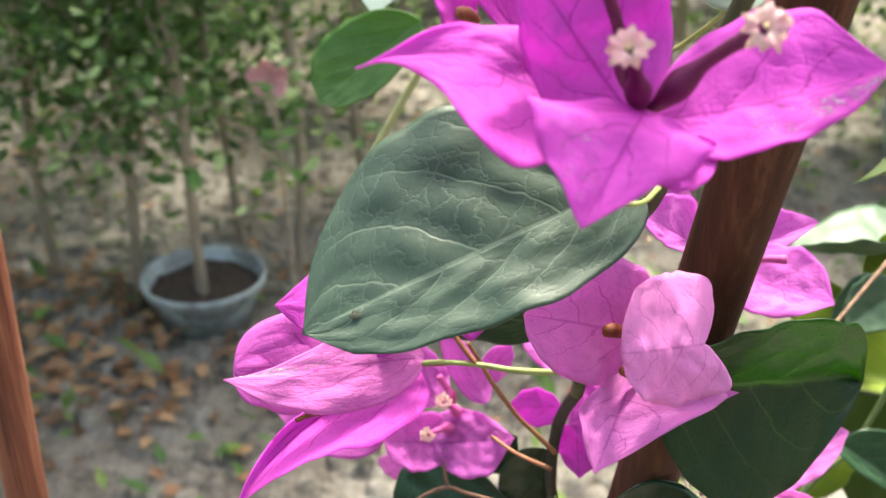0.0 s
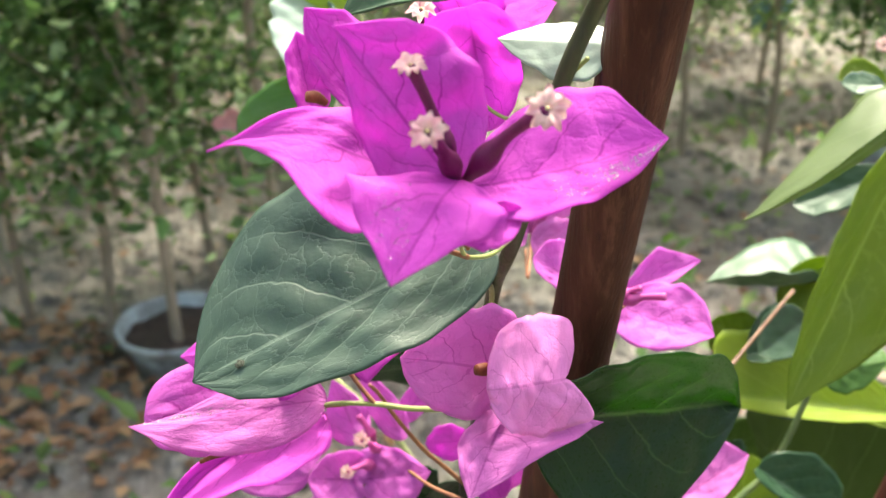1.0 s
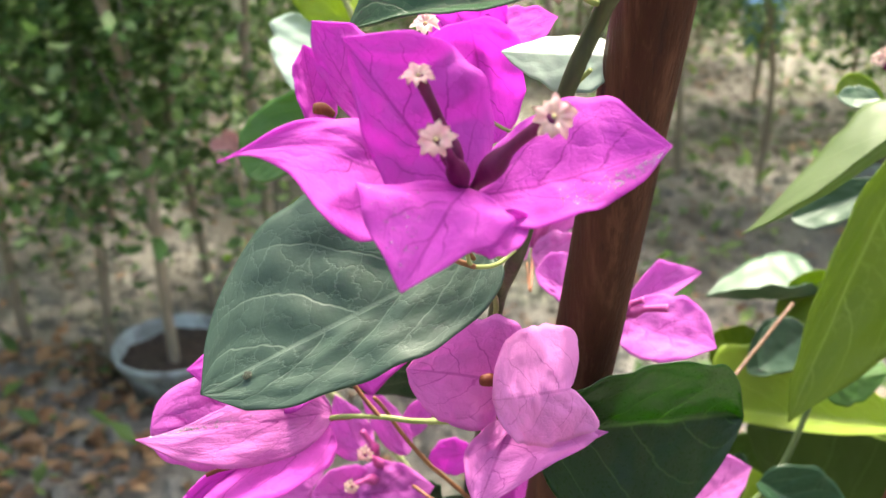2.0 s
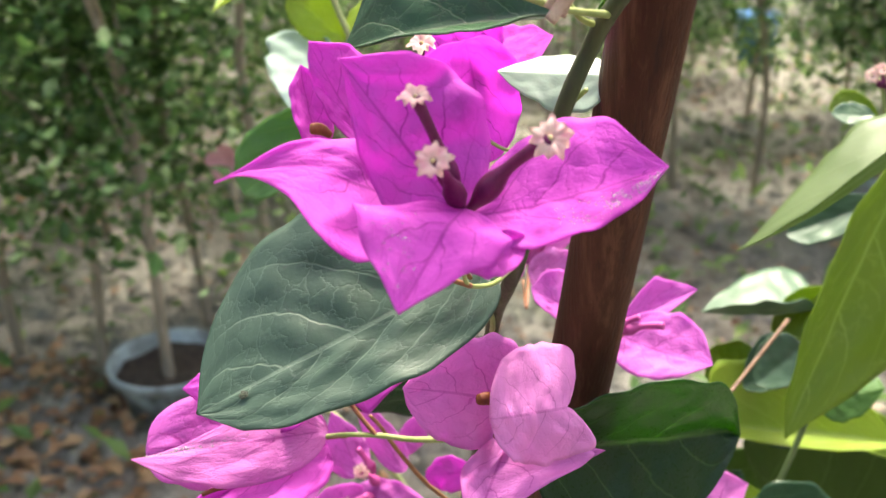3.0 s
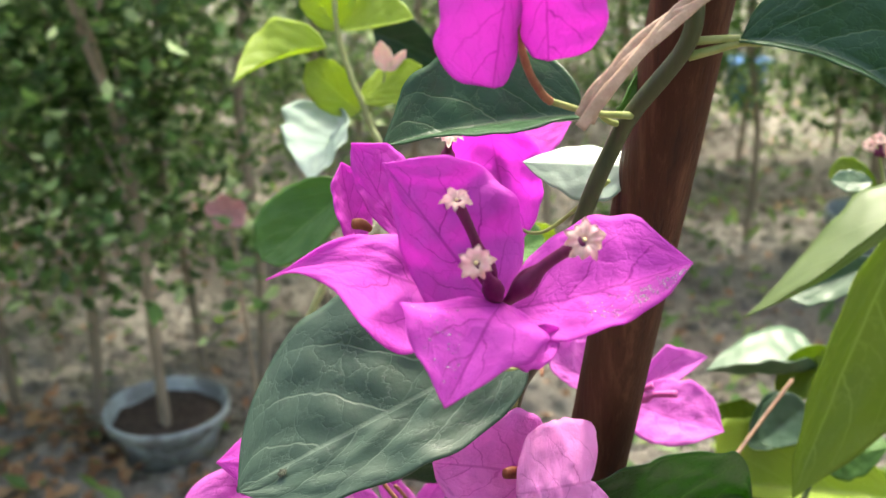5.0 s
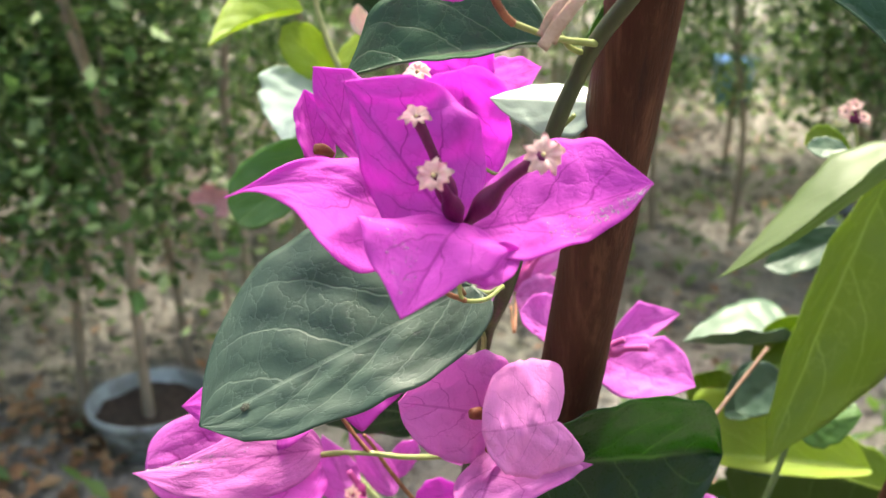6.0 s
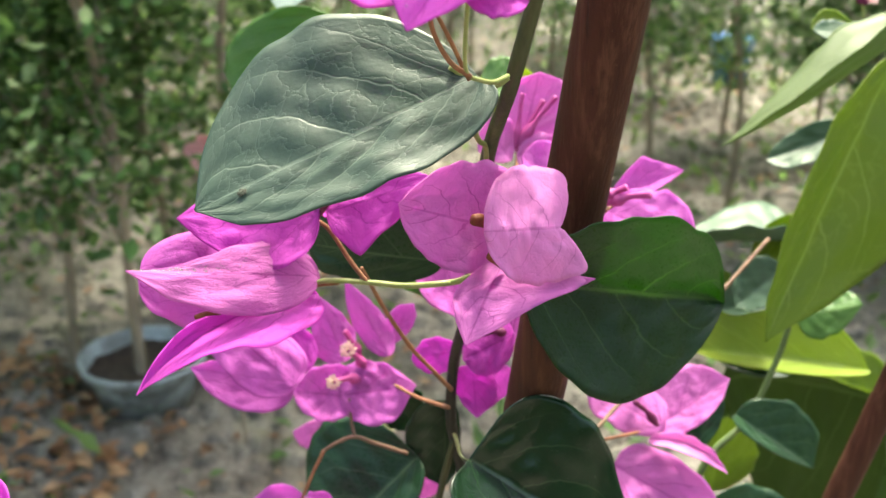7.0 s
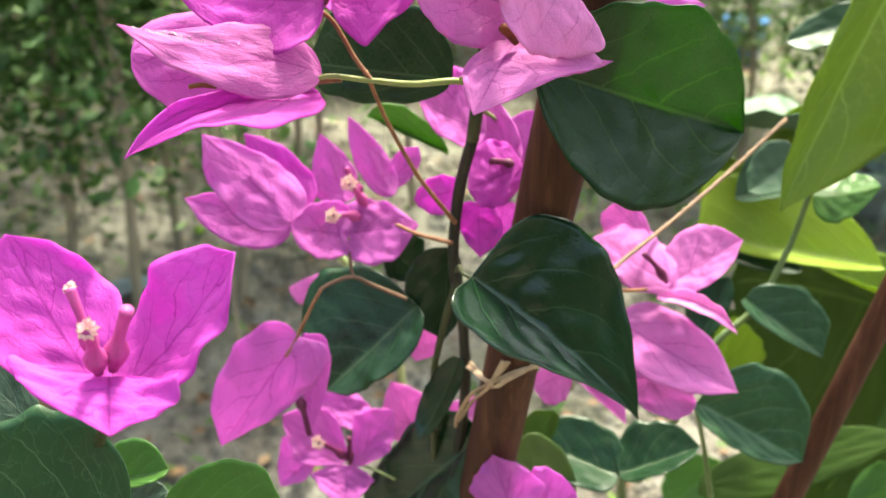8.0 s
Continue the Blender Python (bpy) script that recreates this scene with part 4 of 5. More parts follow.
R = flower(plant, [(0.0001, 0.2400, 1.0953), (-0.0089, 0.2400, 1.0935), (-0.0182, 0.2400, 1.0868)], 0.0008, M_RED_TWIG, "light magenta head with dewy bracts")
R1 = bract(R, M_PINK, (-0.0060, 0.2400, 1.0970), (-0.0500, 0.1940, 1.1170), (-0.0230, 0.2120, 1.0960), (-0.0190, 0.2320, 1.1120), a=0.5, b=0.95, a2=0.8, b2=2.2, cup=0.06, fold=0.04, label="pale magenta bract sprinkled with dew")
dew(R1, 90, (0.4, 0.95, 0.75), (0.45, 0.9, 0.6), 0.0005, 3)
bract(R, M_ROSE, (-0.0100, 0.2460, 1.0910), (-0.0550, 0.2160, 1.1050), (-0.0370, 0.2260, 1.0850), (-0.0360, 0.2400, 1.1120), a=0.5, b=0.42, cup=0.1, point=0)
bract(R, M_DEEP, (-0.0070, 0.2420, 1.0900), (-0.0470, 0.1840, 1.0850), (-0.0130, 0.2120, 1.0900), (-0.0310, 0.2180, 1.0970), a=0.35, b=1.2, a2=0.6, b2=0.8, sway=0.1, fold=0.1)
withered(R, (-0.0290, 0.2070, 1.0990), (-0.0350, 0.2020, 1.1000), 0.0006)

# a head on the brown twig, lower down
tube("twig", [(0.0357, 0.2750, 1.0380), (0.0272, 0.2720, 1.0491), (0.0213, 0.2680, 1.0583), (0.0128, 0.2620, 1.0753), (0.0082, 0.2580, 1.0868), (0.0061, 0.2500, 1.0962)], 0.0009, 0.0006, M_RED_TWIG, plant, "thin reddish-brown twig")
T = flower(plant, [(0.0348, 0.2760, 1.0299), (0.0219, 0.2850, 1.0288), (0.0109, 0.2950, 1.0290), (0.0000, 0.2990, 1.0300)], 0.0008, M_RED_TWIG, "rose magenta head with cream stars")
bract(T, M_ROSE, (-0.0256, 0.2911, 1.0288), (-0.0584, 0.2900, 1.0606), (-0.0471, 0.2839, 1.0329), (-0.0287, 0.3013, 1.0442), a=0.45, b=0.7, a2=0.35, b2=0.95, cup=0.08, fold=-0.14)
bract(T, M_ROSE, (-0.0267, 0.2952, 1.0258), (-0.0666, 0.2911, 1.0350), (-0.0441, 0.2870, 1.0186), (-0.0420, 0.2972, 1.0350), a=0.5, b=0.75, fold=-0.2)
bract(T, M_DEEP, (-0.0215, 0.3003, 1.0309), (-0.0471, 0.3075, 1.0565), (-0.0379, 0.3023, 1.0339), (-0.0246, 0.3075, 1.0462), a=0.5, b=0.9, fold=-0.1)
bract(T, M_ROSE, (-0.0082, 0.3054, 1.0319), (-0.0195, 0.3146, 1.0565), (-0.0215, 0.3105, 1.0350), (-0.0052, 0.3126, 1.0421), a=0.5, b=1.1)
bract(T, M_ROSE, (0.0102, 0.3023, 1.0370), (-0.0082, 0.3115, 1.0647), (-0.0031, 0.3075, 1.0432), (0.0082, 0.3095, 1.0493), a=0.6, b=1.0, fold=-0.2)
bract(T, M_ROSE, (0.0071, 0.3167, 1.0350), (0.0184, 0.3208, 1.0514), (0.0082, 0.3197, 1.0462), (0.0174, 0.3177, 1.0411), a=0.6, b=0.6)
bract(T, M_ROSE, (-0.0031, 0.2941, 1.0227), (-0.0256, 0.2859, 1.0288), (-0.0133, 0.2849, 1.0165), (-0.0113, 0.2962, 1.0360), point=0.1, a=0.45, b=0.65, cup=-0.12)
bract(T, M_ROSE, (-0.0082, 0.2931, 1.0237), (0.0215, 0.2921, 1.0298), (-0.0011, 0.2993, 1.0360), (0.0071, 0.2849, 1.0155), point=0.3, a=0.38, b=0.8, a2=0.45, b2=0.6, ruffle=0.15, cup=0.12)
floret(T, (0.0009, 0.2982, 1.0336), (-0.0048, 0.2911, 1.0448), 0.0032, 0.0012, M_TUBE_ROSE)
floret(T, (-0.0005, 0.2962, 1.0295), (-0.0099, 0.2849, 1.0340), 0.0030, 0.0012, M_TUBE_ROSE)
floret(T, (-0.0017, 0.3044, 1.0348), (-0.0078, 0.3044, 1.0462), 0, 0.0013, M_TUBE_ROSE)

# dark magenta head between stem and stake
V = flower(plant, [(0.0686, 0.2620, 1.0421), (0.0654, 0.2680, 1.0478), (0.0584, 0.2800, 1.0536), (0.0542, 0.2860, 1.0577)], 0.0007, M_RED_TWIG, "crowded magenta head between stem and stake")
bract(V, M_ROSE, (0.0444, 0.2880, 1.0680), (0.0200, 0.2920, 1.0772), (0.0329, 0.3000, 1.0880), (0.0327, 0.2840, 1.0643), a=0.5, b=0.78)
bract(V, M_DEEP, (0.0375, 0.2920, 1.0450), (0.0189, 0.3000, 1.0372), (0.0275, 0.3000, 1.0472), (0.0295, 0.2950, 1.0333), a=0.5, b=0.91)
bract(V, M_DEEP, (0.0581, 0.2820, 1.0582), (0.0394, 0.2750, 1.0509), (0.0446, 0.2850, 1.0658), (0.0510, 0.2750, 1.0454), a=0.45, b=0.65, cup=0.15)
bract(V, M_ROSE, (0.0544, 0.2880, 1.0549), (0.0447, 0.3000, 1.0804), (0.0396, 0.2950, 1.0615), (0.0567, 0.2920, 1.0655), a=0.5, b=1.10)
bract(V, M_ROSE, (0.0566, 0.2900, 1.0523), (0.0619, 0.3000, 1.0741), (0.0516, 0.3000, 1.0661), (0.0661, 0.2900, 1.0614), a=0.5, b=0.91)
bract(V, M_DEEP, (0.0430, 0.2840, 1.0427), (0.0452, 0.2800, 1.0234), (0.0366, 0.2840, 1.0357), (0.0527, 0.2840, 1.0346), a=0.5, b=0.65, fold=-0.2)
bract(V, M_ROSE, (0.0522, 0.2880, 1.0418), (0.0514, 0.2900, 1.0231), (0.0445, 0.2900, 1.0328), (0.0587, 0.2860, 1.0375), a=0.5, b=0.65)
floret(V, (0.0552, 0.2840, 1.0573), (0.0470, 0.2760, 1.0614), 0, 0.0012)

# heads behind the stake
S = flower(plant, [(0.0565, 0.3400, 1.1036), (0.0572, 0.3100, 1.1061), (0.0584, 0.3350, 1.1110), (0.0585, 0.3360, 1.1137)], 0.0006, M_RED_TWIG, "bright magenta head behind the stake")
bract(S, M_PINK, (0.0586, 0.3360, 1.1119), (0.0663, 0.3450, 1.1423), (0.0512, 0.3450, 1.1278), (0.0789, 0.3400, 1.1297), a=0.5, b=0.78)
bract(S, M_PINK, (0.0560, 0.3300, 1.1101), (0.0461, 0.3350, 1.1245), (0.0437, 0.3300, 1.1132), (0.0557, 0.3380, 1.1239), a=0.5, b=0.91)
bract(S, M_PINK, (0.0582, 0.3300, 1.1124), (0.0786, 0.3250, 1.1155), (0.0678, 0.3320, 1.1212), (0.0682, 0.3220, 1.1025), a=0.5, b=0.78)
floret(S, (0.0585, 0.3340, 1.1136), (0.0679, 0.3380, 1.1326), 0, 0.0010, M_TUBE_ROSE)
floret(S, (0.0585, 0.3340, 1.1136), (0.0726, 0.3340, 1.1350), 0, 0.0011, M_TUBE_ROSE)
floret(S, (0.0578, 0.3340, 1.1136), (0.0596, 0.3380, 1.1353), 0, 0.0009, M_TUBE_ROSE)
U = flower(plant, [(0.0819, 0.2850, 1.0996), (0.0873, 0.2900, 1.1026), (0.0929, 0.2950, 1.1053)], 0.0007, M_RED_TWIG, "magenta head showing on both sides of the stake")
bract(U, M_ROSE, (0.0913, 0.3050, 1.1038), (0.1203, 0.3150, 1.1124), (0.1041, 0.3150, 1.1169), (0.1047, 0.3050, 1.1046), a=0.7, b=1.0, tri=0.6)
bract(U, M_ROSE, (0.0914, 0.2980, 1.1017), (0.1228, 0.2900, 1.0946), (0.1109, 0.3050, 1.1081), (0.0944, 0.2850, 1.0928), a=0.5, b=0.78)
bract(U, M_ROSE, (0.0803, 0.2950, 1.1102), (0.0582, 0.2920, 1.1229), (0.0718, 0.3000, 1.1259), (0.0664, 0.2880, 1.1138), a=0.5, b=0.78)
floret(U, (0.0894, 0.2920, 1.1062), (0.1037, 0.2860, 1.1121), 0, 0.0014, M_TUBE_ROSE)
floret(U, (0.0893, 0.2920, 1.1085), (0.0958, 0.2900, 1.1132), 0, 0.0013, M_TUBE_ROSE)

# the dark leaves lower down
leaf(plant, M_GLOSS, (0.0430, 0.2320, 1.0370), (0.1010, 0.2340, 0.9880), (0.0790, 0.2460, 1.0500), (0.0450, 0.2120, 1.0260), a=0.35, b=1.0, a2=0.42, b2=1.7, sway=-0.03, lobe=0.05, fold=-0.05, nu=40, nv=14, label="glossy dark green leaf with a long drooping tip")
tube("petiole", [(0.0370, 0.2720, 1.0208), (0.0382, 0.2500, 1.0322), (0.0401, 0.2330, 1.0373), (0.0434, 0.2315, 1.0359)], 0.0008, 0.0005, M_STEM, plant)
leaf(plant, M_LEAF, (0.0217, 0.2980, 0.9936), (-0.0129, 0.2900, 0.9567), (-0.0214, 0.3160, 0.9948), (0.0155, 0.2800, 0.9741), a=0.42, b=0.6, fold=-0.06, label="dark green leaf in the shade")
leaf(plant, M_GLOSS, (0.0330, 0.3050, 1.0160), (0.0330, 0.3000, 0.9780), (0.0390, 0.3060, 0.9970), (0.0160, 0.3020, 0.9980), a=0.45, b=0.5, fold=-0.15)
tube("twig", [(0.0180, 0.2920, 0.9987), (0.0052, 0.2880, 1.0056), (-0.0021, 0.2860, 1.0095), (-0.0093, 0.2840, 1.0076), (-0.0137, 0.2820, 1.0054)], 0.0009, 0.0007, M_DRY_TWIG, plant, "thin forked ochre twig")
tube("twig", [(-0.0021, 0.2860, 1.0095), (-0.0035, 0.2880, 1.0144), (-0.0046, 0.2920, 1.0231)], 0.0007, 0.0006, M_DRY_TWIG, plant)
leaf(plant, M_LEAF, (0.0320, 0.2750, 1.0895), (-0.0194, 0.2900, 1.0892), (0.0080, 0.2800, 1.1144), (0.0030, 0.2800, 1.0784), a=0.45, b=0.5, fold=0.15, label="dark leaf behind the side shoot")
leaf(plant, M_MID, (0.0299, 0.3400, 1.0435), (-0.0044, 0.3400, 1.0575), (0.0121, 0.3360, 1.0626), (0.0170, 0.3380, 1.0486), label="small light green leaf")
leaf(plant, M_LEAF, (0.0092, 0.3100, 1.0119), (0.0209, 0.3100, 1.0004), (0.0214, 0.3100, 1.0176), (0.0095, 0.3100, 0.9996))
leaf(plant, M_GLOSS, (0.0495, 0.2920, 0.9391), (0.0010, 0.3000, 0.8777), (0.0175, 0.3080, 0.9280), (0.0403, 0.2800, 0.9114), a=0.42, b=0.6, fold=-0.03, label="dark green leaf at the foot of the cluster")
leaf(plant, M_GLOSS, (0.0394, 0.2880, 0.9767), (0.0251, 0.2840, 0.9407), (0.0265, 0.2920, 0.9591), (0.0379, 0.2820, 0.9593), a=0.5, b=0.5, fold=-0.3, label="narrow folded dark leaf")

X = flower(plant, [(-0.0137, 0.2820, 1.0054), (-0.0175, 0.2790, 0.9976), (-0.0227, 0.2745, 0.9857), (-0.0256, 0.2725, 0.9808)], 0.0008, M_RED_TWIG, "hanging magenta head seen from behind")
bract(X, M_ROSE, (-0.0210, 0.2760, 0.9880), (-0.0520, 0.2740, 0.9380), (-0.0140, 0.2710, 0.9710), (-0.0470, 0.2730, 0.9800), a=0.3, b=1.1, a2=0.4, b2=0.6, lobe=0.12, cup=0.1, fold=0.06)
bract(X, M_ROSE, (-0.0180, 0.2800, 0.9870), (-0.0170, 0.2750, 0.9450), (-0.0100, 0.2820, 0.9740), (-0.0210, 0.2780, 0.9760), a=0.4, b=1.0)
floret(X, (-0.0216, 0.2760, 0.9623), (-0.0165, 0.2720, 0.9473), 0, 0.0012)

Yf = flower(plant, [(0.0152, 0.3000, 0.9088), (0.0051, 0.3020, 0.9123), (-0.0026, 0.3050, 0.9119)], 0.0005, M_GREEN_STEM, "open rose head with a cream star")
bract(Yf, M_ROSE, (-0.0044, 0.3040, 0.9116), (0.0129, 0.3080, 0.9383), (-0.0038, 0.3120, 0.9323), (0.0124, 0.3000, 0.9229), a=0.5, b=0.91, tri=0.5)
bract(Yf, M_ROSE, (-0.0064, 0.3060, 0.9130), (-0.0336, 0.3020, 0.9361), (-0.0160, 0.3120, 0.9350), (-0.0259, 0.2980, 0.9154), a=0.5, b=0.91, tri=0.5)
bract(Yf, M_ROSE, (-0.0061, 0.3040, 0.9115), (-0.0052, 0.2900, 0.8984), (-0.0210, 0.2980, 0.9101), (0.0057, 0.2980, 0.9094), a=0.5, b=0.91, tri=0.5)
bract(Yf, M_ROSE, (-0.0057, 0.3180, 0.9211), (-0.0139, 0.3300, 0.9364), (-0.0251, 0.3280, 0.9250), (0.0008, 0.3250, 0.9289), a=0.5, b=0.65, tri=0.5)
bract(Yf, M_ROSE, (-0.0216, 0.3150, 0.9070), (-0.0384, 0.3150, 0.8904), (-0.0373, 0.3180, 0.9156), (-0.0262, 0.3120, 0.8967), a=0.5, b=0.78, tri=0.5)
floret(Yf, (-0.0049, 0.3000, 0.9172), (-0.0168, 0.2920, 0.9306), 0.0030, 0.0011)
floret(Yf, (-0.0044, 0.3000, 0.9153), (-0.0050, 0.3000, 0.9286), 0, 0.0012)
Z = flower(plant, [(0.0359, 0.3200, 0.9114), (0.0293, 0.3250, 0.9104), (0.0224, 0.3300, 0.9126)], 0.0006, M_GREEN_TWIG, "pale rose head low behind the stem")
bract(Z, M_PINK, (0.0226, 0.3300, 0.9066), (0.0089, 0.3350, 0.9367), (0.0048, 0.3300, 0.9142), (0.0279, 0.3350, 0.9279), a=0.5, b=1.04, tri=0.5)
bract(Z, M_PINK, (0.0305, 0.3250, 0.9106), (0.0494, 0.3300, 0.9355), (0.0321, 0.3300, 0.9268), (0.0479, 0.3200, 0.9212), a=0.5, b=0.78, tri=0.5)
bract(Z, M_PINK, (0.0233, 0.3200, 0.9779), (0.0205, 0.3200, 0.9560), (0.0177, 0.3200, 0.9668), (0.0322, 0.3200, 0.9651), a=0.5, b=0.65, tri=0.5)
bract(Z, M_PINK, (-0.0166, 0.3300, 0.9889), (-0.0367, 0.3350, 0.9798), (-0.0247, 0.3350, 0.9874), (-0.0289, 0.3300, 0.9732), a=0.5, b=0.91, tri=0.5)
G = flower(plant, [(0.0704, 0.2680, 0.9067), (0.0673, 0.2640, 0.9179), (0.0649, 0.2620, 0.9259)], 0.0007, M_GREEN_TWIG, "magenta head at the foot of the stake")
bract(G, M_ROSE, (0.0662, 0.2620, 0.9167), (0.0547, 0.2640, 0.9493), (0.0466, 0.2620, 0.9330), (0.0748, 0.2640, 0.9384), a=0.6, b=1.1, tri=0.5)
bract(G, M_ROSE, (0.0697, 0.2640, 0.9154), (0.0877, 0.2650, 0.9343), (0.0711, 0.2700, 0.9403), (0.0842, 0.2600, 0.9225), a=0.5, b=0.78)

# heads and leaves to the other side of the stake
W = flower(plant, [(0.0908, 0.2900, 1.0084), (0.1009, 0.3000, 1.0045), (0.1136, 0.3100, 1.0015), (0.1193, 0.3120, 1.0027)], 0.0008, M_RED_TWIG, "pink head with veined pointed bracts")
bract(W, M_PINK, (0.1220, 0.3120, 1.0030), (0.0900, 0.3180, 1.0190), (0.1010, 0.3080, 1.0050), (0.1140, 0.3260, 1.0200), a=0.5, b=0.5, cup=0.1)
bract(W, M_PINK, (0.1200, 0.3140, 1.0020), (0.1510, 0.3250, 1.0190), (0.1280, 0.3280, 1.0210), (0.1360, 0.3120, 1.0030), a=0.6, b=0.6, a2=0.5, b2=0.8)
bract(W, M_PALE, (0.1160, 0.3060, 1.0000), (0.1480, 0.3000, 0.9890), (0.1320, 0.3060, 1.0030), (0.1290, 0.2990, 0.9990), a=0.5, b=0.7, sway=-0.16, fold=0.15)
bract(W, M_PINK, (0.1020, 0.3020, 0.9900), (0.1510, 0.2960, 0.9650), (0.1260, 0.3060, 0.9940), (0.1120, 0.2900, 0.9730), a=0.42, b=0.8, cup=0.08)
bract(W, M_PINK, (0.1126, 0.3080, 0.9697), (0.1297, 0.3020, 0.9465), (0.1081, 0.3060, 0.9572), (0.1356, 0.3060, 0.9593), a=0.5, b=0.78)
bract(W, M_PINK, (0.1139, 0.3250, 1.0154), (0.0979, 0.3300, 1.0297), (0.0958, 0.3300, 1.0171), (0.1084, 0.3300, 1.0279), a=0.5, b=0.78)
floret(W, (0.1194, 0.3080, 1.0058), (0.1084, 0.3040, 1.0188), 0, 0.0011)
W2 = flower(plant, [(0.0894, 0.3300, 0.9416), (0.0883, 0.3240, 0.9501), (0.0869, 0.3190, 0.9562)], 0.0007, M_GREEN_TWIG, "pink head half hidden by the drooping leaf")
bract(W2, M_PINK, (0.0866, 0.3180, 0.9581), (0.0720, 0.3180, 0.9473), (0.0771, 0.3220, 0.9592), (0.0831, 0.3150, 0.9430), a=0.5, b=0.65)
bract(W2, M_PINK, (0.0868, 0.3180, 0.9567), (0.1123, 0.3150, 0.9354), (0.1043, 0.3200, 0.9514), (0.0970, 0.3150, 0.9482), a=0.5, b=0.91)
leaf(plant, M_LEAF, (0.1140, 0.3250, 0.9020), (0.0670, 0.3350, 0.9150), (0.0900, 0.3100, 0.9060), (0.1030, 0.3400, 0.9200), a=0.45, b=0.7, fold=-0.1, label="dark leaf folded along its midrib")
leaf(plant, M_LEAF, (0.1140, 0.3250, 0.9030), (0.1480, 0.3250, 0.9200), (0.1230, 0.3390, 0.9220), (0.1280, 0.3120, 0.9120), a=0.42, b=0.6, fold=-0.08)
leaf(plant, M_SOFT, (0.0922, 0.3100, 0.8932), (0.0628, 0.3100, 0.9218), (0.0836, 0.3150, 0.9231), (0.0714, 0.3050, 0.9041), a=0.5, b=0.5, label="pale green leaf with a soft sheen")
leaf(plant, M_SOFT, (0.0767, 0.3300, 0.9080), (0.0824, 0.3300, 0.9308), (0.0692, 0.3300, 0.9224), (0.0846, 0.3300, 0.9207), a=0.5, b=0.5)

# ---- raffia ties ----
def tie(pts, width, label, loops=3):
    e = base_empty("raffia_tie", pts[0], label, "plant tie", "raffia ties")
    for i in range(loops):
        line = []
        for k, p in enumerate(pts):
            w = 2 * math.pi * i / loops + k * 1.1
            line.append(Vector(p) + Vector((math.cos(w), 0.5 * math.sin(w), math.sin(w))) * width * 0.5)
        tube("strand", line, width * 0.55, width * 0.42, M_RAFFIA, e, "", 12, 0.22, 0.3, 10, 3.0 + 1.5 * i)
    return e


tie([(0.0571, 0.1780, 1.2361), (0.0614, 0.1800, 1.2433), (0.0686, 0.1840, 1.2503), (0.0759, 0.1880, 1.2563), (0.0825, 0.1900, 1.2607), (0.0898, 0.1960, 1.2660), (0.0963, 0.2100, 1.2704)], 0.0024, "twisted pale brown raffia strip tying shoot to stake")
tie([(0.0689, 0.2620, 0.9907), (0.0590, 0.2580, 0.9875), (0.0522, 0.2620, 0.9812), (0.0463, 0.2740, 0.9796), (0.0421, 0.2950, 0.9710)], 0.0018, "loop of pale brown raffia round stem and stake", 2)
tie([(0.0566, 0.2580, 0.9931), (0.0518, 0.2620, 0.9812), (0.0454, 0.2720, 0.9687), (0.0415, 0.2800, 0.9559), (0.0401, 0.2840, 0.9488)], 0.0020, "knotted end of pale brown raffia", 2)

# ---- the bright shoot to the right ----
right_shoot = base_empty("bougainvillea", (0.24, 0.55, -0.02), "yellow-green bougainvillea shoot with translucent young leaves", "bougainvillea", "bougainvillea shoots")
tube("stem", [(0.24, 0.55, -0.06), (0.2, 0.5, 0.5), (0.1318, 0.4000, 0.8285), (0.1379, 0.3900, 0.8566), (0.1517, 0.3850, 0.9024), (0.1644, 0.3900, 0.9378), (0.1845, 0.4000, 0.9562), (0.1985, 0.4100, 0.9866), (0.2057, 0.4150, 1.0148), (0.2187, 0.4200, 1.0399)], 0.0026, 0.0012, M_GREEN_STEM, right_shoot, "green stem", 12)
tube("side_stem", [(0.1699, 0.3700, 0.8615), (0.1591, 0.3600, 0.8978), (0.1485, 0.3450, 0.9284)], 0.0014, 0.001, M_GREEN_STEM, right_shoot)
leaf(right_shoot, M_YOUNG, (0.2300, 0.4100, 1.1380), (0.1730, 0.3550, 1.0220), (0.2570, 0.4000, 1.0800), (0.1900, 0.3800, 1.0960), a=0.5, b=1.0, b2=0.7, fold=-0.08, label="long yellow-green leaf lit from behind")
leaf(right_shoot, M_SOFT, (0.2210, 0.3700, 1.1580), (0.1430, 0.3550, 1.1110), (0.1880, 0.3430, 1.1540), (0.1940, 0.3860, 1.1550), a=0.5, b=1.2, sway=0.15, fold=-0.12, label="light green leaf with a drawn-out tip")
leaf(right_shoot, M_SHINE, (0.2180, 0.4700, 1.0280), (0.1570, 0.4700, 1.0260), (0.1880, 0.4520, 1.0420), (0.2010, 0.5000, 1.0380), a=0.5, b=0.8, sway=0.22, fold=-0.1, label="glossy leaf reflecting the sky")
leaf(right_shoot, M_LIME, (0.2581, 0.4400, 0.9650), (0.1566, 0.4300, 0.9795), (0.1890, 0.4500, 1.0101), (0.2094, 0.4250, 0.9697), a=0.5, b=0.5, fold=-0.1, label="bright yellow-green leaf")
leaf(right_shoot, M_YOUNG, (0.2883, 0.4600, 0.9355), (0.2344, 0.4600, 0.9534), (0.2643, 0.4700, 0.9632), (0.2568, 0.4500, 0.9496))
leaf(right_shoot, M_SHINE, (0.2001, 0.4300, 1.0274), (0.1791, 0.4300, 1.0047), (0.1842, 0.4400, 1.0262), (0.1969, 0.4200, 1.0126), a=0.5, b=0.7)
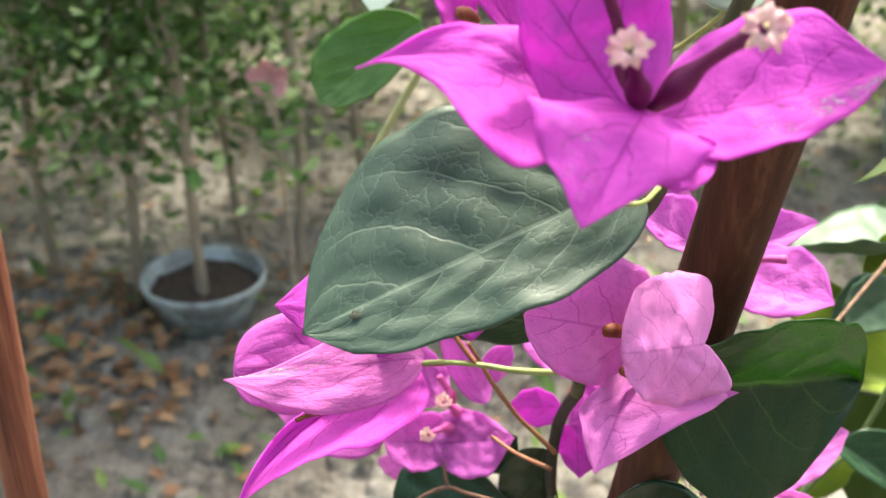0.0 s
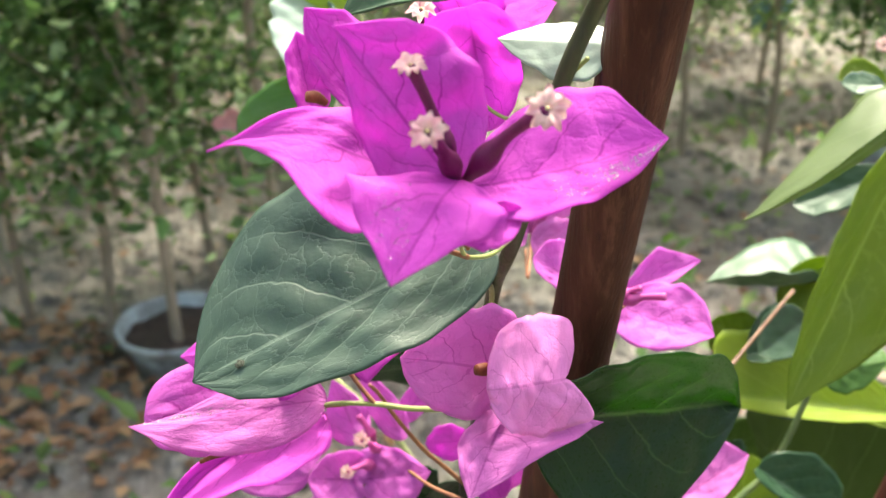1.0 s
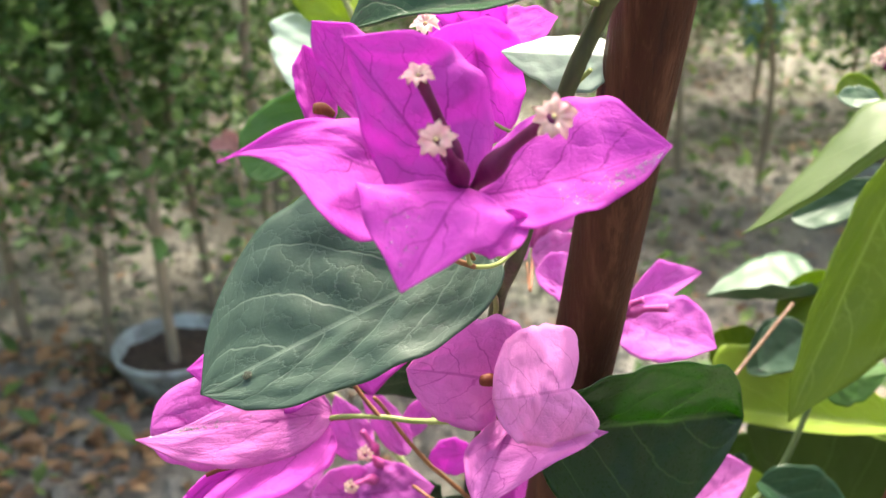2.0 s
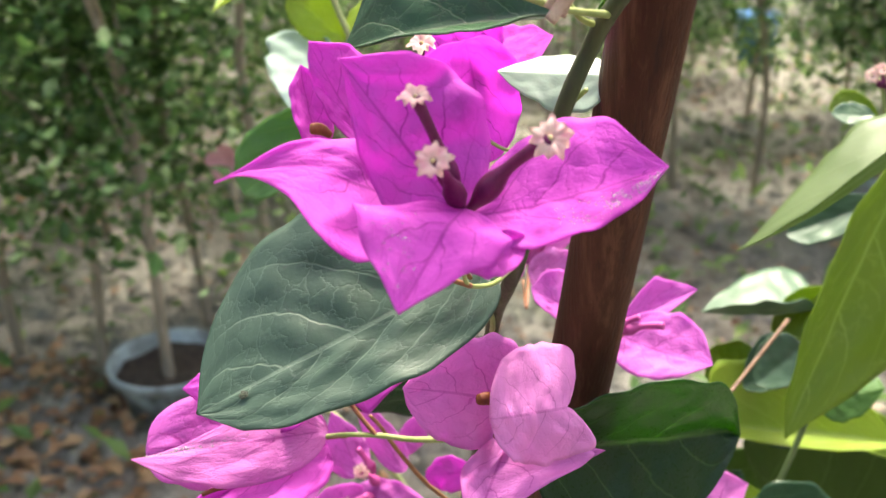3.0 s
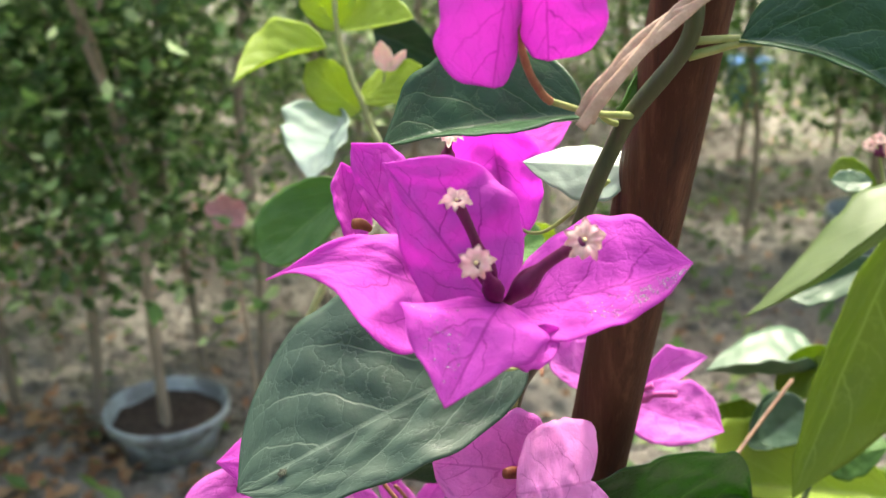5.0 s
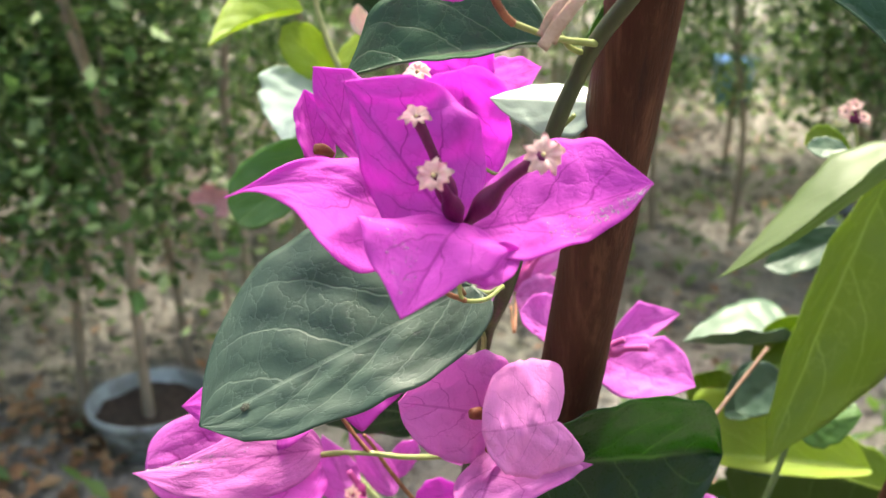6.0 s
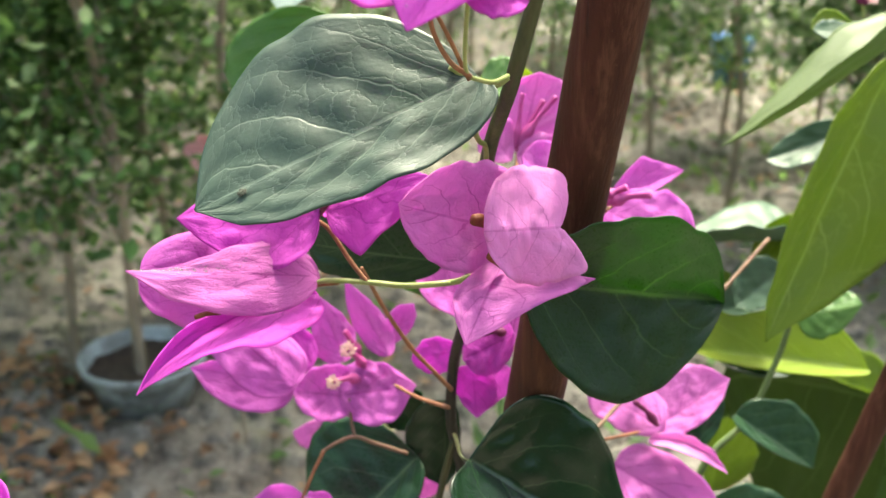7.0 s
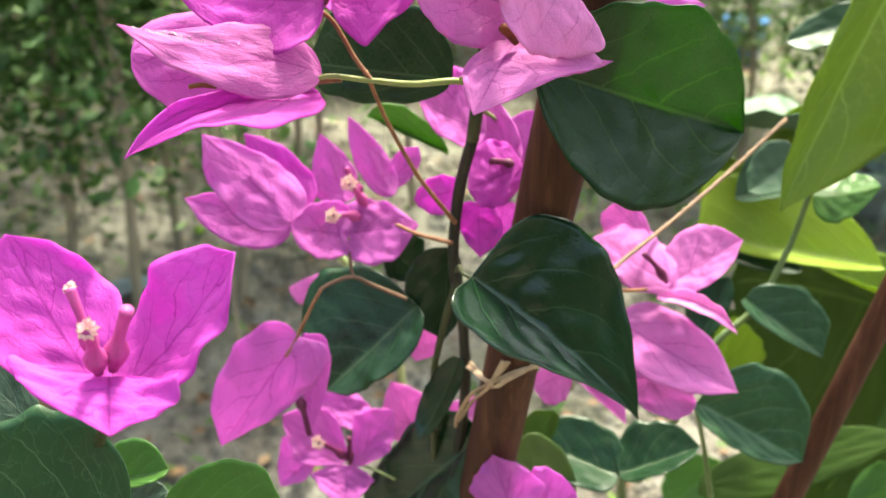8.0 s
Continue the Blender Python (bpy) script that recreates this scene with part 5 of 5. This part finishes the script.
leaf(right_shoot, M_YOUNG, (0.1830, 0.4500, 0.9778), (0.1636, 0.4600, 1.0109), (0.1598, 0.4500, 0.9954), (0.1890, 0.4600, 1.0043), a=0.5, b=0.6)
leaf(right_shoot, M_YOUNG, (0.2152, 0.4600, 0.9646), (0.1825, 0.4600, 0.9750), (0.1971, 0.4700, 0.9802), (0.1970, 0.4500, 0.9634), a=0.5, b=0.6)
leaf(right_shoot, M_SHINE, (0.1756, 0.4400, 0.9984), (0.2062, 0.4400, 1.0060), (0.1905, 0.4500, 1.0240), (0.1878, 0.4300, 1.0014), a=0.5, b=0.6)
leaf(right_shoot, M_YOUNG, (0.2213, 0.4700, 1.0416), (0.1970, 0.4700, 1.0113), (0.2006, 0.4700, 1.0344), (0.2150, 0.4600, 1.0190))
leaf(right_shoot, M_SHINE, (0.2376, 0.4600, 1.0958), (0.1934, 0.4600, 1.0760), (0.2133, 0.4650, 1.0936), (0.2137, 0.4500, 1.0774))
leaf(right_shoot, M_YOUNG, (0.2240, 0.4400, 1.1419), (0.1998, 0.4400, 1.1474), (0.2103, 0.4450, 1.1560), (0.2116, 0.4350, 1.1419))
leaf(right_shoot, M_SHINE, (0.2171, 0.4300, 1.1477), (0.1977, 0.4300, 1.1481), (0.2075, 0.4350, 1.1523), (0.2067, 0.4250, 1.1442))
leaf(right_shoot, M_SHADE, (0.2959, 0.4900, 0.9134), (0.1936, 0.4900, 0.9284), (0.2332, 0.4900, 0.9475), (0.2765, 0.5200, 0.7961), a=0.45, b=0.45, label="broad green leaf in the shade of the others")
leaf(right_shoot, M_LEAF2, (0.1760, 0.3920, 0.9630), (0.2160, 0.3850, 0.9370), (0.2080, 0.3960, 0.9650), (0.1840, 0.3840, 0.9530), a=0.55, b=0.5, a2=0.4, b2=0.9, lobe=0.08, fold=-0.06, label="small heart-shaped leaf with a grey sheen")
leaf(right_shoot, M_LEAF2, (0.1484, 0.3450, 0.9307), (0.1994, 0.3400, 0.9058), (0.1864, 0.3520, 0.9465), (0.1665, 0.3360, 0.9129), a=0.42, b=0.7, fold=-0.06, label="dark green leaf beside the leaning stake")
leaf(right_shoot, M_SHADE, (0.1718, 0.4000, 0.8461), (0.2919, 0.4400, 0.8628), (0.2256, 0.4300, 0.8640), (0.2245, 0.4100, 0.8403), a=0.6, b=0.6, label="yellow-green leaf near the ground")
leaf(right_shoot, M_YOUNG, (0.1884, 0.4600, 0.8687), (0.1917, 0.4600, 0.9207), (0.1807, 0.4600, 0.8982), (0.2122, 0.4600, 0.8931))
leaf(right_shoot, M_MID, (0.2048, 0.4100, 1.0121), (0.2317, 0.4000, 1.0216), (0.2226, 0.4200, 1.0201), (0.2145, 0.4000, 1.0019), label="green leaf with a glossy edge")
leaf(right_shoot, M_LEAF, (0.2208, 0.4500, 0.9552), (0.1830, 0.4600, 0.9567), (0.2006, 0.4600, 0.9630), (0.1997, 0.4500, 0.9537))
leaf(right_shoot, M_LEAF, (0.1596, 0.4000, 0.9354), (0.1711, 0.4100, 0.9662), (0.1533, 0.4100, 0.9524), (0.1712, 0.4000, 0.9521))
leaf(right_shoot, M_MID, (0.2669, 0.4300, 0.8136), (0.2979, 0.4300, 0.8474), (0.2776, 0.4400, 0.8406), (0.2913, 0.4300, 0.8197))
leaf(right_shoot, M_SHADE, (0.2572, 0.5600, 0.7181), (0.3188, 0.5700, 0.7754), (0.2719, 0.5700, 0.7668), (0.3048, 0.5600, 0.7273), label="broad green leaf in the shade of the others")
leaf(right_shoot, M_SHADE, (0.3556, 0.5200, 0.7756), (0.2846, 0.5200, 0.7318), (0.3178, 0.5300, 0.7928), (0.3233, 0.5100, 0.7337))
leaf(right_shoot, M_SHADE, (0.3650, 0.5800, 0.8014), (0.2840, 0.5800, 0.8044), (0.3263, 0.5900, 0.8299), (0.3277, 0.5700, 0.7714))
leaf(right_shoot, M_MID, (0.2278, 0.5500, 0.7622), (0.1933, 0.5500, 0.7201), (0.1947, 0.5600, 0.7526), (0.2226, 0.5400, 0.7303))
leaf(right_shoot, M_SHADE, (0.1927, 0.5500, 0.8419), (0.2318, 0.5600, 0.8741), (0.2017, 0.5600, 0.8719), (0.2311, 0.5500, 0.8404))
tube("dry_twig", [(0.0905, 0.2900, 1.0119), (0.1022, 0.3050, 1.0168), (0.1227, 0.3350, 1.0208), (0.1563, 0.3850, 1.0287), (0.1897, 0.4250, 1.0449)], 0.0008, 0.0010, M_DRY_TWIG, right_shoot, "dry cut-off pinkish-brown twig")
yb = tube("bud_cluster", [(0.2227, 0.4300, 1.1450), (0.2198, 0.4300, 1.1561), (0.2173, 0.4300, 1.1643)], 0.0008, 0.0006, M_GREEN_TWIG, right_shoot)
for px in ((0.2133, 0.4300, 1.1656), (0.2181, 0.4300, 1.1684), (0.2227, 0.4300, 1.1630)):
    floret(yb, (0.2187, 0.4300, 1.1602), px, 0.0035, 0.001)

# ---- the young shoot behind, to the left ----
left_shoot = base_empty("bougainvillea", (-0.02, 0.62, -0.02), "young bougainvillea shoot with lime-green leaves", "bougainvillea", "bougainvillea shoots")
tube("stem", [(-0.02, 0.62, -0.06), (0.0, 0.58, 0.5), (0.0, 0.5, 0.85), (-0.0740, 0.4600, 1.0053), (-0.0224, 0.4500, 1.1397), (-0.0235, 0.4500, 1.1718), (-0.0316, 0.4500, 1.1942), (-0.0373, 0.4500, 1.2186), (-0.0373, 0.4500, 1.2473)], 0.0026, 0.0011, M_PALE_TWIG, left_shoot, "pale green stem", 10)
leaf(left_shoot, M_LIME, (-0.0430, 0.4500, 1.2090), (-0.0880, 0.4400, 1.1930), (-0.0580, 0.4350, 1.2090), (-0.0710, 0.4700, 1.2190), a=0.5, b=0.9, sway=0.27, label="drooping lime-green leaf")
leaf(left_shoot, M_LIME, (-0.0366, 0.4500, 1.2172), (-0.0512, 0.4500, 1.2370), (-0.0520, 0.4500, 1.2239), (-0.0298, 0.4500, 1.2370), a=0.5, b=0.6)
leaf(left_shoot, M_LIME, (-0.0347, 0.4500, 1.2172), (0.0007, 0.4400, 1.2239), (-0.0198, 0.4550, 1.2338), (-0.0158, 0.4400, 1.2200))
leaf(left_shoot, M_LIME, (-0.0281, 0.4500, 1.1774), (-0.0514, 0.4400, 1.2028), (-0.0341, 0.4500, 1.1983), (-0.0471, 0.4400, 1.1824), a=0.5, b=0.6)
leaf(left_shoot, M_LIME, (-0.0270, 0.4500, 1.1831), (0.0038, 0.4400, 1.2016), (-0.0154, 0.4550, 1.1988), (-0.0060, 0.4400, 1.1853), a=0.5, b=0.6)
leaf(left_shoot, M_WAN, (-0.0430, 0.4500, 1.1790), (-0.0480, 0.4150, 1.1520), (-0.0320, 0.4300, 1.1710), (-0.0720, 0.4750, 1.1690), a=0.3, b=0.9, lobe=0.12, label="leaf coloured pale for the glare of the sky")
leaf(left_shoot, M_MID, (-0.0261, 0.4000, 1.1549), (-0.0677, 0.3900, 1.1212), (-0.0627, 0.4000, 1.1493), (-0.0413, 0.3900, 1.1284), a=0.45, b=0.7, label="soft green leaf behind the magenta head")
leaf(left_shoot, M_LEAF, (-0.0322, 0.5500, 1.2012), (0.0069, 0.5500, 1.1850), (-0.0124, 0.5500, 1.2109), (-0.0131, 0.5500, 1.1784))
leaf(left_shoot, M_LIME, (0.0518, 0.4200, 1.1065), (0.0622, 0.4200, 1.1298), (0.0434, 0.4200, 1.1239), (0.0679, 0.4200, 1.1184))
leaf(left_shoot, M_MID, (0.0429, 0.4000, 1.1227), (0.0617, 0.4000, 1.1295), (0.0503, 0.4100, 1.1361), (0.0554, 0.3900, 1.1217))
lb = tube("bud_cluster", [(-0.0233, 0.4500, 1.1774), (-0.0165, 0.4500, 1.1887), (-0.0149, 0.4500, 1.1970)], 0.0007, 0.0006, M_GREEN_TWIG, left_shoot)
bract(lb, M_STAR, (-0.0149, 0.4500, 1.1970), (-0.0166, 0.4500, 1.2119), (-0.0202, 0.4500, 1.2038), (-0.0106, 0.4500, 1.2038), label="small pale peach bud")
bract(lb, M_STAR, (-0.0135, 0.4500, 1.1970), (-0.0042, 0.4500, 1.2074), (-0.0106, 0.4500, 1.2038), (-0.0066, 0.4500, 1.2003))

# ---- a thin shoot far behind, with one faded head ----
far_shoot = base_empty("bougainvillea", (-0.43, 1.75, 0.03), "thin young shoot with one faded red-pink head", "bougainvillea", "bougainvillea shoots")
tube("stem", [(-0.43, 1.75, 0.0), (-0.44, 1.73, 0.3), (-0.455, 1.71, 0.68)], 0.005, 0.003, M_BARK, far_shoot)
far_head = tube("flower", [(-0.455, 1.71, 0.68), (-0.454, 1.705, 0.695), (-0.455, 1.70, 0.705)], 0.002, 0.0015, M_GREEN_TWIG, far_shoot, "faded red-pink head")
for w in range(5):
    c, z = math.cos(w * 1.257 + 0.4), math.sin(w * 1.257 + 0.4)
    bract(far_head, M_FADED, (-0.455, 1.70, 0.705), (-0.455 + 0.042 * c, 1.685, 0.71 + 0.036 * z), (-0.455 + 0.026 * c - 0.016 * z, 1.69, 0.71 + 0.022 * z + 0.016 * c), (-0.455 + 0.026 * c + 0.016 * z, 1.69, 0.71 + 0.022 * z - 0.016 * c))

# ---- the near head at the lower left ----
near = base_empty("bougainvillea", (-0.07, 0.17, -0.02), "near bougainvillea shoot with one open magenta head", "bougainvillea", "bougainvillea shoots")
tube("stem", [(-0.07, 0.17, -0.06), (-0.07, 0.165, 0.5), (-0.065, 0.155, 0.85), (-0.0655, 0.1720, 0.9840), (-0.0518, 0.1600, 1.0123), (-0.0395, 0.1400, 1.0361)], 0.0030, 0.0012, M_STEM, near, "green stem", 12)
K = flower(near, [(-0.0388, 0.1370, 1.0373), (-0.0358, 0.1320, 1.0444), (-0.0343, 0.1300, 1.0500)], 0.0008, M_GREEN_TWIG, "large magenta head with a cream star, close by")
bract(K, M_DEEP, (-0.0363, 0.1310, 1.0493), (-0.0576, 0.1400, 1.0809), (-0.0594, 0.1260, 1.0627), (-0.0370, 0.1460, 1.0654), a=0.45, b=0.78, cup=-0.12)
bract(K, M_DEEP, (-0.0325, 0.1300, 1.0495), (-0.0062, 0.1340, 1.0826), (-0.0278, 0.1420, 1.0721), (-0.0128, 0.1240, 1.0606), a=0.5, b=0.81, cup=-0.15)
bract(K, M_DEEP, (-0.0326, 0.1280, 1.0541), (-0.0270, 0.1120, 1.0505), (-0.0498, 0.1200, 1.0594), (-0.0147, 0.1200, 1.0575), a=0.5, b=0.91, fold=0.15)
floret(K, (-0.0341, 0.1260, 1.0565), (-0.0320, 0.1180, 1.0711), 0.0024, 0.0014, M_TUBE_ROSE)
floret(K, (-0.0318, 0.1280, 1.0563), (-0.0260, 0.1240, 1.0730), 0, 0.0015, M_TUBE_ROSE)
floret(K, (-0.0362, 0.1300, 1.0569), (-0.0412, 0.1320, 1.0730), 0.0016, 0.0012, M_TUBE_ROSE)
leaf(near, M_LEAF2, (-0.0412, 0.1500, 0.9975), (-0.0825, 0.1420, 1.0053), (-0.0585, 0.1550, 1.0277), (-0.0578, 0.1380, 0.9935), a=0.45, b=0.5, label="dark green leaf with a brownish rim, close by")
leaf(near, M_GREY, (-0.0713, 0.1700, 1.0111), (-0.0888, 0.1700, 1.0307), (-0.0768, 0.1750, 1.0237), (-0.0826, 0.1650, 1.0135))
leaf(near, M_MID, (-0.0710, 0.2000, 0.9710), (-0.0474, 0.2000, 0.9793), (-0.0616, 0.2050, 0.9863), (-0.0545, 0.1950, 0.9760), label="small fresh green leaf")
leaf(near, M_MID, (-0.0445, 0.1850, 0.9719), (-0.0085, 0.1850, 0.9812), (-0.0279, 0.1900, 0.9910), (-0.0245, 0.1800, 0.9694), a=0.45, b=0.5, label="bright green leaf at the foot of the near head")
leaf(near, M_GREY, (-0.0710, 0.2100, 0.9502), (-0.0529, 0.2100, 0.9653), (-0.0690, 0.2150, 0.9625), (-0.0545, 0.2050, 0.9600))
K2 = flower(near, [(-0.0804, 0.1500, 1.0574), (-0.0739, 0.1450, 1.0702), (-0.0711, 0.1420, 1.0751)], 0.0007, M_GREEN_TWIG, "magenta head mostly out of sight")
bract(K2, M_DEEP, (-0.0744, 0.1450, 1.0717), (-0.0618, 0.1400, 1.0804), (-0.0689, 0.1460, 1.0847), (-0.0655, 0.1400, 1.0706))
bract(K2, M_DEEP, (-0.0744, 0.1450, 1.0717), (-0.0785, 0.1400, 1.0873), (-0.0716, 0.1460, 1.0846), (-0.0783, 0.1400, 1.0728))
